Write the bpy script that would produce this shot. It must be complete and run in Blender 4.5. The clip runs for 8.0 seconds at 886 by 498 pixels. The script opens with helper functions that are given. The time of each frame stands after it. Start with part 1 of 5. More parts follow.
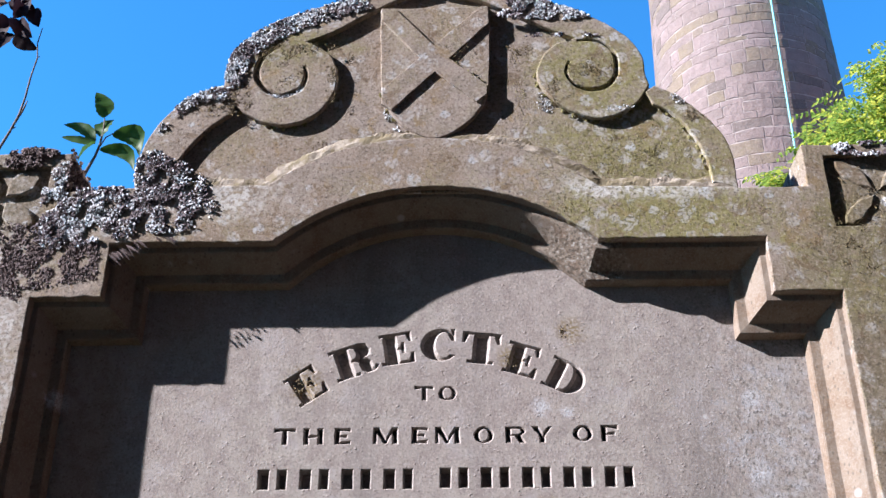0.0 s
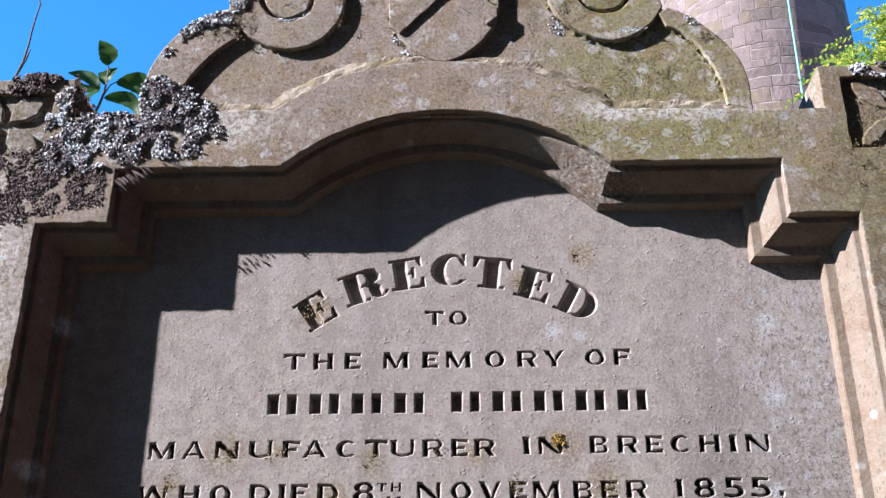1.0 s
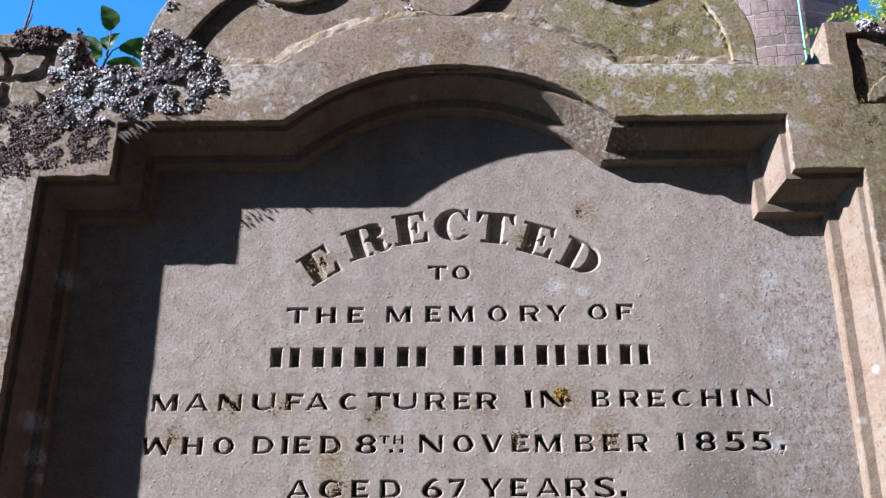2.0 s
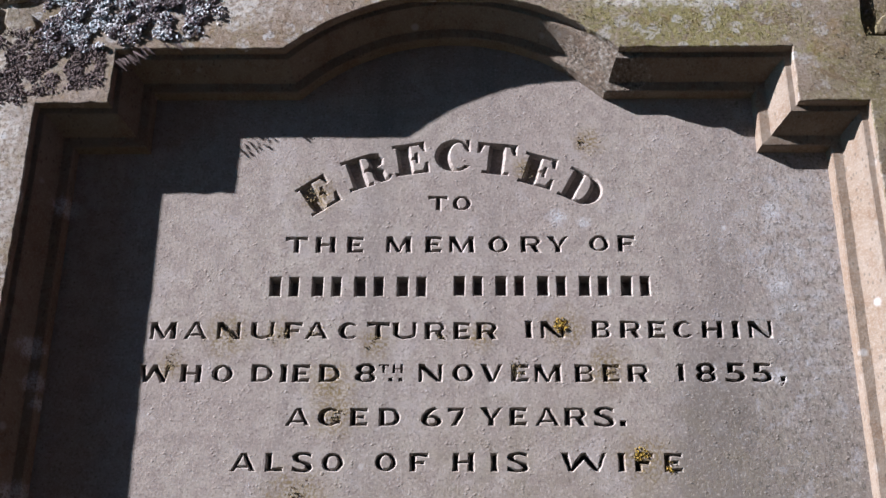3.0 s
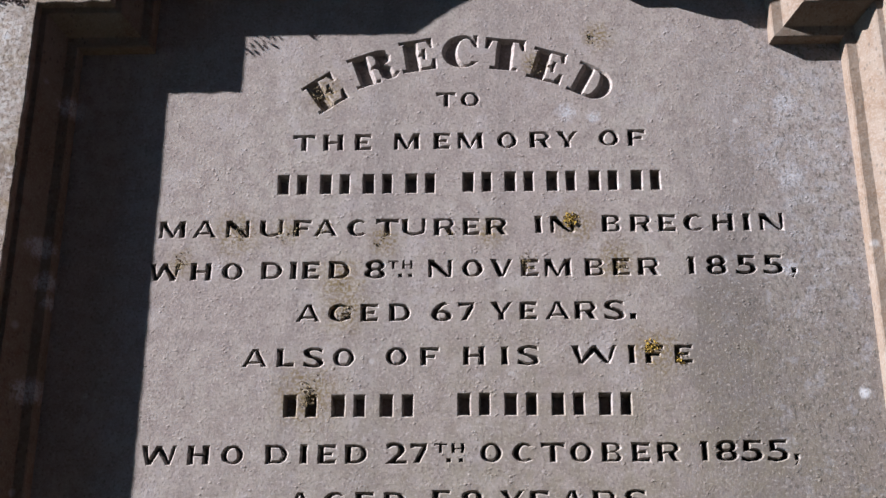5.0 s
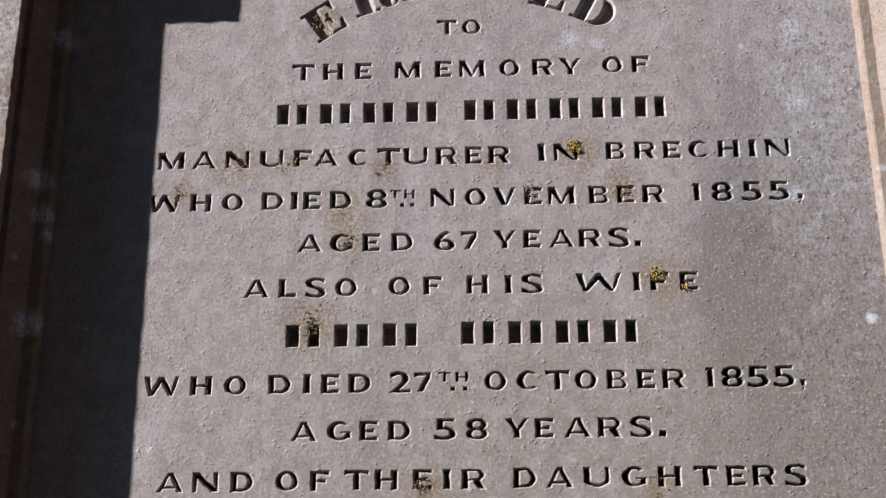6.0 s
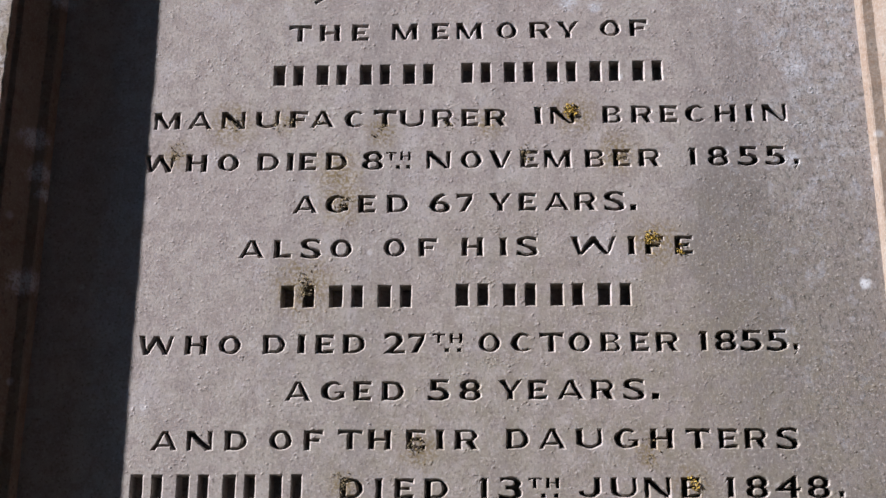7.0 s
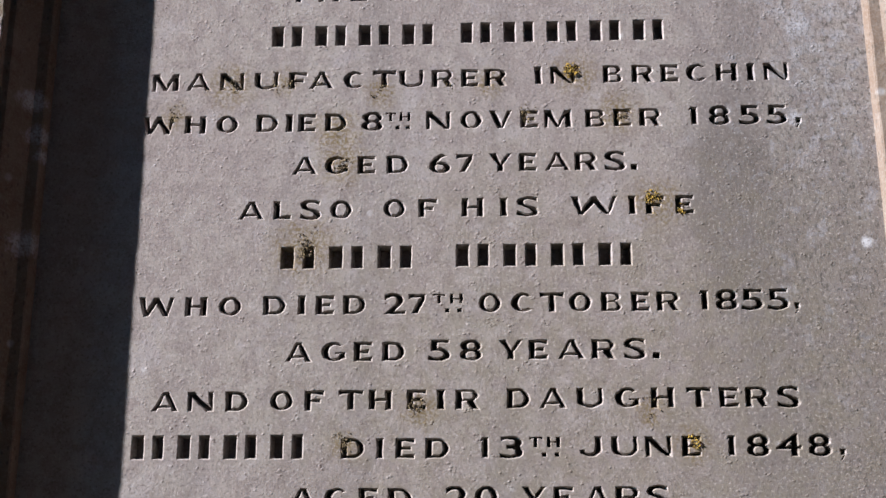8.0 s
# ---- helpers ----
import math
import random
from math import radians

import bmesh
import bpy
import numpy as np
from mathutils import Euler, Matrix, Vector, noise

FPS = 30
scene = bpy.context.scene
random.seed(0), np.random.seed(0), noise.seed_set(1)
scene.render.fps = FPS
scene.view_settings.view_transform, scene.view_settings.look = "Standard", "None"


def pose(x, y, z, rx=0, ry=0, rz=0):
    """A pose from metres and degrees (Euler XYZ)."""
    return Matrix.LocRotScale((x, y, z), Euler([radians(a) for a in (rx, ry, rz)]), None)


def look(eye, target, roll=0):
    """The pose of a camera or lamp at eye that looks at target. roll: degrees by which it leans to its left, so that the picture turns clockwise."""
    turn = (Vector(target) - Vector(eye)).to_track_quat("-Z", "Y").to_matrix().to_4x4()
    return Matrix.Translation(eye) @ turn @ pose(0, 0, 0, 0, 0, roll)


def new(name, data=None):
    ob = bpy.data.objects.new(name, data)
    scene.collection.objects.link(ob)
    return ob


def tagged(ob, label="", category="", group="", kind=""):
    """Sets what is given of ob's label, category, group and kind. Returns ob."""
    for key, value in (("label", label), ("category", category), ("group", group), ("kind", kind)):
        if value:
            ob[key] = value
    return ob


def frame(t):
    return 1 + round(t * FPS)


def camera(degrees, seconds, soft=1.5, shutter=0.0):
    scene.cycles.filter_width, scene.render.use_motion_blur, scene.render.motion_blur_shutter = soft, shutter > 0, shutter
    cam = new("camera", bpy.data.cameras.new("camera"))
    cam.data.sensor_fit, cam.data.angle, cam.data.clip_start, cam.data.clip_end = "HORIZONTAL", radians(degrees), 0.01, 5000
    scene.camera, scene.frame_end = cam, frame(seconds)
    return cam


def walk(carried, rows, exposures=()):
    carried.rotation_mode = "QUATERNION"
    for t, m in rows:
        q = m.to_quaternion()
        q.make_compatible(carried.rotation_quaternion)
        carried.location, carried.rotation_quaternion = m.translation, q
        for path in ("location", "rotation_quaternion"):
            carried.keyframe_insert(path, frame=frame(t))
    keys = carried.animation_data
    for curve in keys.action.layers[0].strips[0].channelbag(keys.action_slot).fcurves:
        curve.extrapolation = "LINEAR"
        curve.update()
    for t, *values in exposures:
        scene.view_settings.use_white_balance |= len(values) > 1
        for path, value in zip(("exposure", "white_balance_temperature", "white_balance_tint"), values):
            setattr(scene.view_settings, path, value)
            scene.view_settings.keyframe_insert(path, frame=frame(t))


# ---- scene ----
cam = camera(41.5, 8.0, soft=1.5)
PATH = [
    (0, (0.056, -1.504, 1.526), (0.02, 0.24, 2.504), 0.0),
    (0.5, (0.05, -1.486, 1.514), (0.009, 0.267, 2.476), -0.1),
    (1, (0.049, -1.466, 1.501), (0.002, 0.316, 2.408), -0.1),
    (1.5, (0.049, -1.461, 1.493), (-0.002, 0.335, 2.373), 0.0),
    (3, (0.045, -1.43, 1.453), (-0.005, 0.404, 2.249), 0.6),
    (3.5, (0.046, -1.417, 1.441), (-0.009, 0.437, 2.189), 0.5),
    (4, (0.047, -1.417, 1.436), (-0.012, 0.444, 2.167), 0.4),
    (5.5, (0.045, -1.396, 1.401), (-0.028, 0.495, 2.05), 0.0),
    (6, (0.042, -1.382, 1.387), (-0.027, 0.52, 2.001), -0.3),
    (6.5, (0.043, -1.377, 1.38), (-0.026, 0.534, 1.967), -0.1),
    (7, (0.048, -1.378, 1.371), (-0.022, 0.537, 1.945), 0.2),
    (7.5, (0.05, -1.37, 1.361), (-0.021, 0.553, 1.905), 0.2),
    (8, (0.051, -1.369, 1.354), (-0.024, 0.556, 1.888), 0.0),
]
EXPOSURE = [(0.0, 1.82, 5900, 19), (1.5, 1.77, 5900, 19), (3.0, 1.60, 5900, 19), (8.0, 1.53, 5900, 19)]
walk(cam, [(t, look(eye, target, roll)) for t, eye, target, roll in PATH], EXPOSURE)

# ---- light ----
SUN_WAY = Vector((0.1755, 0.057, -0.112)).normalized()
world = bpy.data.worlds.new("sky")
scene.world = world
world.use_nodes = True
wn = world.node_tree.nodes
wn.clear()
sky = wn.new("ShaderNodeTexSky")
sky.sky_type = "NISHITA"
sky.sun_disc = False
sky.sun_elevation = radians(31.6)
sky.sun_rotation = radians(251.8)
sky.altitude = 60
sky.air_density = 1.0
sky.dust_density = 0.0
sky.ozone_density = 6.0
background = wn.new("ShaderNodeBackground")
background.inputs["Strength"].default_value = 0.075
world_out = wn.new("ShaderNodeOutputWorld")
deep = wn.new("ShaderNodeMix")
deep.data_type, deep.blend_type = "RGBA", "MULTIPLY"
deep.inputs[0].default_value = 1.0
deep.inputs[7].default_value = (0.44, 1.19, 1.32, 1)
world.node_tree.links.new(sky.outputs[0], deep.inputs[6])
world.node_tree.links.new(deep.outputs[2], background.inputs[0])
world.node_tree.links.new(background.outputs[0], world_out.inputs[0])
sun_data = bpy.data.lights.new("sun", "SUN")
sun_data.energy = 5.0
sun_data.angle = radians(0.5)
sun_data.color = (0.965, 0.94, 0.855)
sun = new("sun", sun_data)
sun.matrix_world = look((0, 0, 30), Vector((0, 0, 30)) + SUN_WAY)


# ---- materials ----
class Mat:
    """A node material with short ways to add noise, mixes and bumps."""

    def __init__(self, name, rough=0.9):
        self.mat = bpy.data.materials.new(name)
        self.mat.use_nodes = True
        self.t = self.mat.node_tree
        self.bsdf = self.t.nodes["Principled BSDF"]
        self.bsdf.inputs["Roughness"].default_value = rough
        self.bsdf.inputs["Specular IOR Level"].default_value = 0.25
        self.coord = self.t.nodes.new("ShaderNodeTexCoord").outputs["Object"]
        self.normal = None

    def link(self, a, b):
        self.t.links.new(a, b)

    def put(self, socket, v):
        if hasattr(v, "is_linked"):
            self.link(v, socket)
        else:
            socket.default_value = v

    def noise(self, scale, detail=4.0, rough=0.6, stretch=None, distort=0.0):
        n = self.t.nodes.new("ShaderNodeTexNoise")
        n.inputs["Scale"].default_value = scale
        n.inputs["Detail"].default_value = detail
        n.inputs["Roughness"].default_value = rough
        n.inputs["Distortion"].default_value = distort
        self.link(self.mapped(stretch), n.inputs["Vector"])
        return n.outputs["Fac"]

    def mapped(self, stretch):
        if stretch is None:
            return self.coord
        m = self.t.nodes.new("ShaderNodeMapping")
        m.inputs["Scale"].default_value = stretch
        self.link(self.coord, m.inputs["Vector"])
        return m.outputs[0]

    def voronoi(self, scale, out="Distance", stretch=None):
        n = self.t.nodes.new("ShaderNodeTexVoronoi")
        n.inputs["Scale"].default_value = scale
        self.link(self.mapped(stretch), n.inputs["Vector"])
        return n.outputs[out]

    def ramp(self, value, lo, hi, a=0.0, b=1.0):
        n = self.t.nodes.new("ShaderNodeMapRange")
        n.interpolation_type = "SMOOTHSTEP"
        self.link(value, n.inputs["Value"])
        for key, v in (("From Min", lo), ("From Max", hi), ("To Min", a), ("To Max", b)):
            n.inputs[key].default_value = v
        return n.outputs["Result"]

    def math(self, op, a, b=0.0):
        n = self.t.nodes.new("ShaderNodeMath")
        n.operation = op
        self.put(n.inputs[0], a)
        self.put(n.inputs[1], b)
        return n.outputs[0]

    def mix(self, fac, a, b):
        n = self.t.nodes.new("ShaderNodeMix")
        n.data_type = "RGBA"
        self.put(n.inputs[0], fac)
        self.put(n.inputs[6], a if hasattr(a, "is_linked") else (*a, 1))
        self.put(n.inputs[7], b if hasattr(b, "is_linked") else (*b, 1))
        return n.outputs[2]

    def spot(self, place, size, soft=0.35, wobble=0.5, scale=40.0):
        """A blotch of its own shape on the stone: 1 inside, 0 outside."""
        m = self.t.nodes.new("ShaderNodeMapping")
        m.vector_type = "TEXTURE"
        m.inputs["Location"].default_value = place
        m.inputs["Scale"].default_value = size
        self.link(self.coord, m.inputs["Vector"])
        d = self.t.nodes.new("ShaderNodeVectorMath")
        d.operation = "LENGTH"
        self.link(m.outputs[0], d.inputs[0])
        n = self.math("MULTIPLY", self.math("SUBTRACT", self.noise(scale, 5, 0.7), 0.5), wobble * 4)
        return self.ramp(self.math("ADD", d.outputs["Value"], n), 1.0 + soft, 1.0 - soft)

    def random(self):
        return self.t.nodes.new("ShaderNodeObjectInfo").outputs["Random"]

    def island(self):
        return self.t.nodes.new("ShaderNodeNewGeometry").outputs["Random Per Island"]

    def bump(self, height, strength, distance):
        b = self.t.nodes.new("ShaderNodeBump")
        b.inputs["Strength"].default_value = strength
        b.inputs["Distance"].default_value = distance
        self.link(height, b.inputs["Height"])
        if self.normal is not None:
            self.link(self.normal, b.inputs["Normal"])
        self.normal = b.outputs[0]

    def done(self, colour):
        self.put(self.bsdf.inputs["Base Color"], colour if hasattr(colour, "is_linked") else (*colour, 1))
        if self.normal is not None:
            self.link(self.normal, self.bsdf.inputs["Normal"])
        return self.mat


def panel_stone():
    m = Mat("dressed_sandstone", 0.92)
    big = m.ramp(m.noise(3.0, 3, 0.55), 0.35, 0.68)
    grain = m.noise(420, 3, 0.7)
    mid = m.noise(45, 5, 0.65)
    c = m.mix(big, (0.278, 0.243, 0.225), (0.314, 0.290, 0.258))
    c = m.mix(m.ramp(mid, 0.42, 0.60, 0.0, 0.75), c, (0.205, 0.172, 0.164))
    c = m.mix(m.ramp(m.noise(12, 4, 0.7), 0.54, 0.64, 0.0, 0.5), c, (0.35, 0.325, 0.33))
    c = m.mix(m.ramp(grain, 0.3, 0.7, 0.0, 0.45), c, (0.43, 0.36, 0.33))
    # damp grey streaks that run down the stone
    streak = m.ramp(m.noise(9, 4, 0.6, (1.0, 1.0, 0.10)), 0.46, 0.66, 0.0, 0.6)
    c = m.mix(streak, c, (0.215, 0.188, 0.178))
    # a narrow dark stain, and a broad darker area at the lower right
    dark_areas = m.math("ADD", m.spot((0.348, 0, 1.79), (0.048, 1, 0.105), 0.7, 0.35, 20), m.math("MULTIPLY", m.spot((0.46, 0, 1.60), (0.15, 1, 0.38), 0.7, 0.35, 9), 0.75))
    c = m.mix(m.math("MULTIPLY", m.math("MINIMUM", dark_areas, 1.0), 0.66), c, (0.14, 0.122, 0.112))
    olive = m.math("MULTIPLY", m.spot((0.22, 0, 1.52), (0.42, 1, 0.30), 0.6, 0.4, 8), m.ramp(m.noise(33, 4, 0.7), 0.38, 0.62, 0.1, 0.55))
    c = m.mix(olive, c, (0.20, 0.172, 0.118))
    # pale round lichens, and ochre tufts in the cuts
    pale = m.math("MULTIPLY", m.ramp(m.voronoi(23), 0.12, 0.05), m.ramp(m.noise(6, 3), 0.50, 0.62))
    c = m.mix(m.math("MULTIPLY", pale, 0.5), c, (0.52, 0.50, 0.50))
    flecks = m.ramp(m.voronoi(82), 0.17, 0.08)
    c = m.mix(m.math("MULTIPLY", flecks, m.ramp(m.noise(17, 2), 0.60, 0.70, 0.0, 0.5)), c, (0.50, 0.48, 0.46))
    side = m.math("MULTIPLY", m.spot((0.475, 0, 2.05), (0.06, 1, 0.16), 0.5, 0.8, 28), m.ramp(m.noise(60, 4), 0.42, 0.62, 0.0, 0.75))
    c = m.mix(m.math("MULTIPLY", side, 0.6), c, (0.40, 0.40, 0.42))
    for place, size in (((0.445, 0, 2.128), 0.011), ((0.433, 0, 1.897), 0.008), ((0.446, 0, 2.023), 0.013), ((0.159, 0, 2.12), 0.010), ((0.195, 0, 2.112), 0.007), ((-0.50, 0, 2.13), 0.010)):
        c = m.mix(m.math("MULTIPLY", m.spot(place, (size, 1, size), 0.8, 0.8, 110), m.ramp(m.noise(300, 3), 0.38, 0.55, 0.2, 0.9)), c, (0.47, 0.47, 0.50))
    for place, size in (((0.165, 0, 1.962), 0.024), ((0.258, 0, 1.790), 0.026), ((-0.172, 0, 1.738), 0.034), ((-0.273, 0, 1.950), 0.026), ((-0.205, 0, 1.955), 0.016), ((-0.135, 0, 1.890), 0.024),
                        ((-0.128, 0, 1.848), 0.026), ((-0.342, 0, 1.910), 0.016), ((-0.028, 0, 1.540), 0.020), ((0.285, 0, 1.497), 0.018), ((-0.117, 0, 1.498), 0.016), ((0.217, 0, 1.910), 0.024),
                        ((0.205, 0, 2.235), 0.018), ((-0.165, 0, 2.155), 0.022), ((0.055, 0, 1.95), 0.016), ((-0.08, 0, 1.940), 0.018), ((0.118, 0, 2.195), 0.014), ((0.238, 0, 1.537), 0.016)):
        tuft = m.math("MULTIPLY", m.spot(place, (size, 1, size), 0.8, 0.7, 70), m.ramp(m.noise(240, 3), 0.40, 0.58, 0.0, 0.85))
        c = m.mix(tuft, c, (0.17, 0.120, 0.045))
    grey = m.math("MULTIPLY", m.spot((0.50, 0, 1.85), (0.13, 1, 0.55), 0.7, 0.5, 12), m.ramp(m.noise(170, 5, 0.8, (1, 1, 0.6)), 0.50, 0.62))
    c = m.mix(m.math("MULTIPLY", grey, 0.85), c, (0.085, 0.078, 0.068))
    bloom = m.math("MULTIPLY", m.spot((0.47, 0, 1.98), (0.11, 1, 0.36), 0.7, 0.6, 16), m.ramp(m.noise(38, 5, 0.75), 0.53, 0.62))
    c = m.mix(m.math("MULTIPLY", bloom, 0.45), c, (0.36, 0.36, 0.39))
    c = m.mix(m.spot((0.507, 0, 1.737), (0.0062, 1, 0.0062), 0.5, 0.5, 160), c, (0.56, 0.56, 0.58))
    pits = m.ramp(m.voronoi(120), 0.20, 0.06)
    pit = m.math("MULTIPLY", pits, m.ramp(m.noise(30, 2), 0.46, 0.54))
    c = m.mix(m.math("MULTIPLY", pit, 0.45), c, (0.16, 0.13, 0.12))
    fine = m.noise(260, 3, 0.7)
    c = m.mix(m.ramp(fine, 0.55, 0.66, 0.0, 0.75), c, (0.15, 0.12, 0.11))
    c = m.mix(m.ramp(fine, 0.44, 0.34, 0.0, 0.55), c, (0.48, 0.43, 0.40))
    pimples = m.math("MULTIPLY", m.ramp(m.voronoi(150, "Distance", (1.0, 1.0, 1.4)), 0.42, 0.10), m.ramp(m.noise(60, 3), 0.50, 0.66))
    m.bump(pit, -1.0, 0.0022)
    m.bump(pimples, 0.5, 0.0009)
    m.bump(m.noise(30, 3, 0.5), 0.45, 0.0018)
    m.bump(m.noise(110, 3, 0.6), 0.4, 0.0009)
    m.bump(fine, 0.4, 0.0008)
    m.bump(grain, 0.4, 0.0005)
    return m.done(c)


def weathered_stone(name="weathered_sandstone", moss=1.0):
    m = Mat(name, 0.95)
    big = m.ramp(m.noise(7, 4, 0.6), 0.35, 0.65)
    mid = m.noise(38, 6, 0.7)
    grain = m.noise(300, 4, 0.7)
    c = m.mix(big, (0.225, 0.166, 0.122), (0.272, 0.222, 0.192))
    c = m.mix(m.ramp(mid, 0.42, 0.66, 0.0, 0.5), c, (0.150, 0.116, 0.090))
    c = m.mix(m.ramp(grain, 0.46, 0.62, 0.0, 0.4), c, (0.34, 0.29, 0.25))
    green = m.math("MULTIPLY", m.ramp(m.noise(13, 5, 0.65), 0.44, 0.62), m.ramp(m.noise(190, 3), 0.36, 0.58))
    where = m.math("ADD", m.spot((0.33, 0, 2.50), (0.13, 1, 0.12), 0.6, 0.5, 16), m.spot((0.36, 0, 2.385), (0.16, 1, 0.05), 0.6, 0.6, 18))
    where = m.math("ADD", where, m.spot((0.66, 0, 2.30), (0.12, 1, 0.10), 0.6, 0.6, 18))
    where = m.math("ADD", where, m.spot((0.26, 0, 2.66), (0.08, 1, 0.07), 0.5, 0.5, 22))
    where = m.math("ADD", where, m.spot((-0.23, 0, 2.71), (0.09, 1, 0.035), 0.6, 0.6, 30))
    green_all = m.math("MINIMUM", m.math("ADD", m.math("MULTIPLY", green, 0.35), m.math("MULTIPLY", where, m.ramp(m.noise(150, 4), 0.30, 0.60, 0.15, 0.9))), 1.0)
    c = m.mix(m.math("MULTIPLY", green_all, moss), c, m.mix(m.noise(90, 3), (0.145, 0.132, 0.05), (0.265, 0.232, 0.105)))
    ochre = m.ramp(m.noise(21, 5, 0.7, None, 1.0), 0.55, 0.66, 0.0, 0.6)
    c = m.mix(ochre, c, (0.22, 0.145, 0.06))
    # crusts of pale lichen
    crust = m.math("MULTIPLY", m.ramp(m.voronoi(34), 0.40, 0.34), m.ramp(m.noise(9, 5, 0.7), 0.47, 0.53))
    crust = m.math("MULTIPLY", crust, m.ramp(m.noise(160, 3), 0.40, 0.55, 0.15, 1.0))
    c = m.mix(m.math("MULTIPLY", crust, 0.6), c, (0.42, 0.41, 0.41))
    for place, size in (((0.36, 0, 2.437), (0.10, 1, 0.016)), ((-0.31, 0, 2.43), (0.09, 1, 0.035)), ((0.25, 0, 2.44), (0.05, 1, 0.02)),
                        ((0.30, 0, 2.57), (0.055, 1, 0.010)), ((-0.62, 0, 2.16), (0.06, 1, 0.25)), ((-0.62, 0, 1.8), (0.045, 1, 0.3))):
        patch = m.math("MULTIPLY", m.spot(place, size, 0.6, 0.6, 34), m.ramp(m.noise(120, 4), 0.38, 0.60, 0.08, 0.78))
        c = m.mix(patch, c, (0.52, 0.50, 0.48))
    jamb = m.math("MULTIPLY", m.math("ADD", m.spot((0.66, 0, 2.20), (0.14, 1, 0.34), 0.5, 0.4, 10), m.spot((-0.64, 0, 2.44), (0.11, 1, 0.075), 0.5, 0.4, 14)), m.ramp(m.noise(70, 5, 0.75), 0.34, 0.58, 0.1, 0.8))
    c = m.mix(jamb, c, (0.125, 0.100, 0.058))
    dark = m.ramp(m.noise(55, 5, 0.75), 0.60, 0.70, 0.0, 0.55)
    c = m.mix(dark, c, (0.085, 0.070, 0.060))
    discs = m.math("MULTIPLY", m.ramp(m.math("ADD", m.voronoi(27), m.math("MULTIPLY", m.math("SUBTRACT", m.noise(130, 4), 0.5), 0.35)), 0.27, 0.22), m.ramp(m.noise(14, 3), 0.52, 0.58))
    c = m.mix(m.math("MULTIPLY", discs, m.ramp(m.noise(220, 3), 0.35, 0.55, 0.15, 0.75)), c, (0.43, 0.44, 0.46))
    rust = m.ramp(m.noise(24, 5, 0.75, None, 0.6), 0.57, 0.63, 0.0, 0.6)
    c = m.mix(rust, c, (0.120, 0.075, 0.040))
    speck = m.noise(210, 4, 0.8)
    c = m.mix(m.ramp(speck, 0.54, 0.62, 0.0, 0.7), c, (0.060, 0.050, 0.042))
    c = m.mix(m.ramp(speck, 0.45, 0.37, 0.0, 0.5), c, (0.40, 0.36, 0.32))
    m.bump(m.noise(16, 3, 0.5), 0.4, 0.004)
    m.bump(m.noise(60, 2, 0.5), 0.3, 0.0016)
    holes = m.math("MULTIPLY", m.ramp(m.voronoi(130), 0.24, 0.10), m.ramp(m.noise(20, 2), 0.46, 0.54))
    c = m.mix(m.math("MULTIPLY", holes, 0.7), c, (0.055, 0.045, 0.04))
    m.bump(holes, -0.8, 0.0025)
    m.bump(m.noise(95, 5, 0.85), 0.40, 0.0024)
    m.bump(speck, 0.45, 0.0010)
    m.bump(grain, 0.3, 0.0005)
    return m.done(c)


def moulding_stone():
    m = Mat("moulded_sandstone", 0.93)
    mid = m.noise(40, 5, 0.65)
    grain = m.noise(330, 3, 0.7)
    c = m.mix(m.ramp(m.noise(8, 3), 0.35, 0.65), (0.182, 0.138, 0.104), (0.210, 0.170, 0.138))
    c = m.mix(m.ramp(mid, 0.4, 0.7, 0.0, 0.6), c, (0.140, 0.085, 0.052))
    c = m.mix(m.ramp(grain, 0.46, 0.64, 0.0, 0.4), c, (0.27, 0.235, 0.205))
    pale = m.math("MULTIPLY", m.ramp(m.voronoi(26), 0.2, 0.09), m.ramp(m.noise(9, 3), 0.48, 0.6))
    c = m.mix(m.math("MULTIPLY", pale, 0.6), c, (0.36, 0.36, 0.36))
    for place, size in (((-0.518, -0.03, 1.928), 0.013), ((-0.510, -0.03, 1.883), 0.012), ((-0.502, -0.03, 1.857), 0.009), ((-0.513, -0.03, 1.741), 0.015), ((-0.457, -0.01, 1.887), 0.006), ((-0.505, -0.03, 2.13), 0.014)):
        c = m.mix(m.math("MULTIPLY", m.spot(place, (size, 0.05, size), 0.5, 0.5, 120), m.ramp(m.noise(320, 3), 0.36, 0.56, 0.25, 0.95)), c, (0.42, 0.42, 0.44))
    worn_end = m.math("MULTIPLY", 0.7, m.spot((0.235, -0.03, 2.345), (0.055, 0.06, 0.05), 0.5, 0.6, 40))
    rough = m.noise(170, 4, 0.8)
    c = m.mix(m.math("MULTIPLY", worn_end, m.ramp(rough, 0.52, 0.58)), c, (0.045, 0.040, 0.034))
    c = m.mix(m.math("MULTIPLY", worn_end, m.ramp(rough, 0.44, 0.38)), c, (0.44, 0.43, 0.41))
    m.bump(m.math("MULTIPLY", worn_end, rough), 0.9, 0.006)
    pit = m.math("MULTIPLY", m.ramp(m.voronoi(150, "Distance", (1, 1, 0.55)), 0.30, 0.14), m.ramp(m.noise(22, 2), 0.44, 0.52))
    c = m.mix(m.math("MULTIPLY", pit, 0.6), c, (0.09, 0.075, 0.06))
    m.bump(pit, -0.8, 0.0016)
    m.bump(m.noise(20, 5, 0.7), 0.4, 0.004)
    m.bump(mid, 0.4, 0.002)
    m.bump(grain, 0.4, 0.0009)
    return m.done(c)


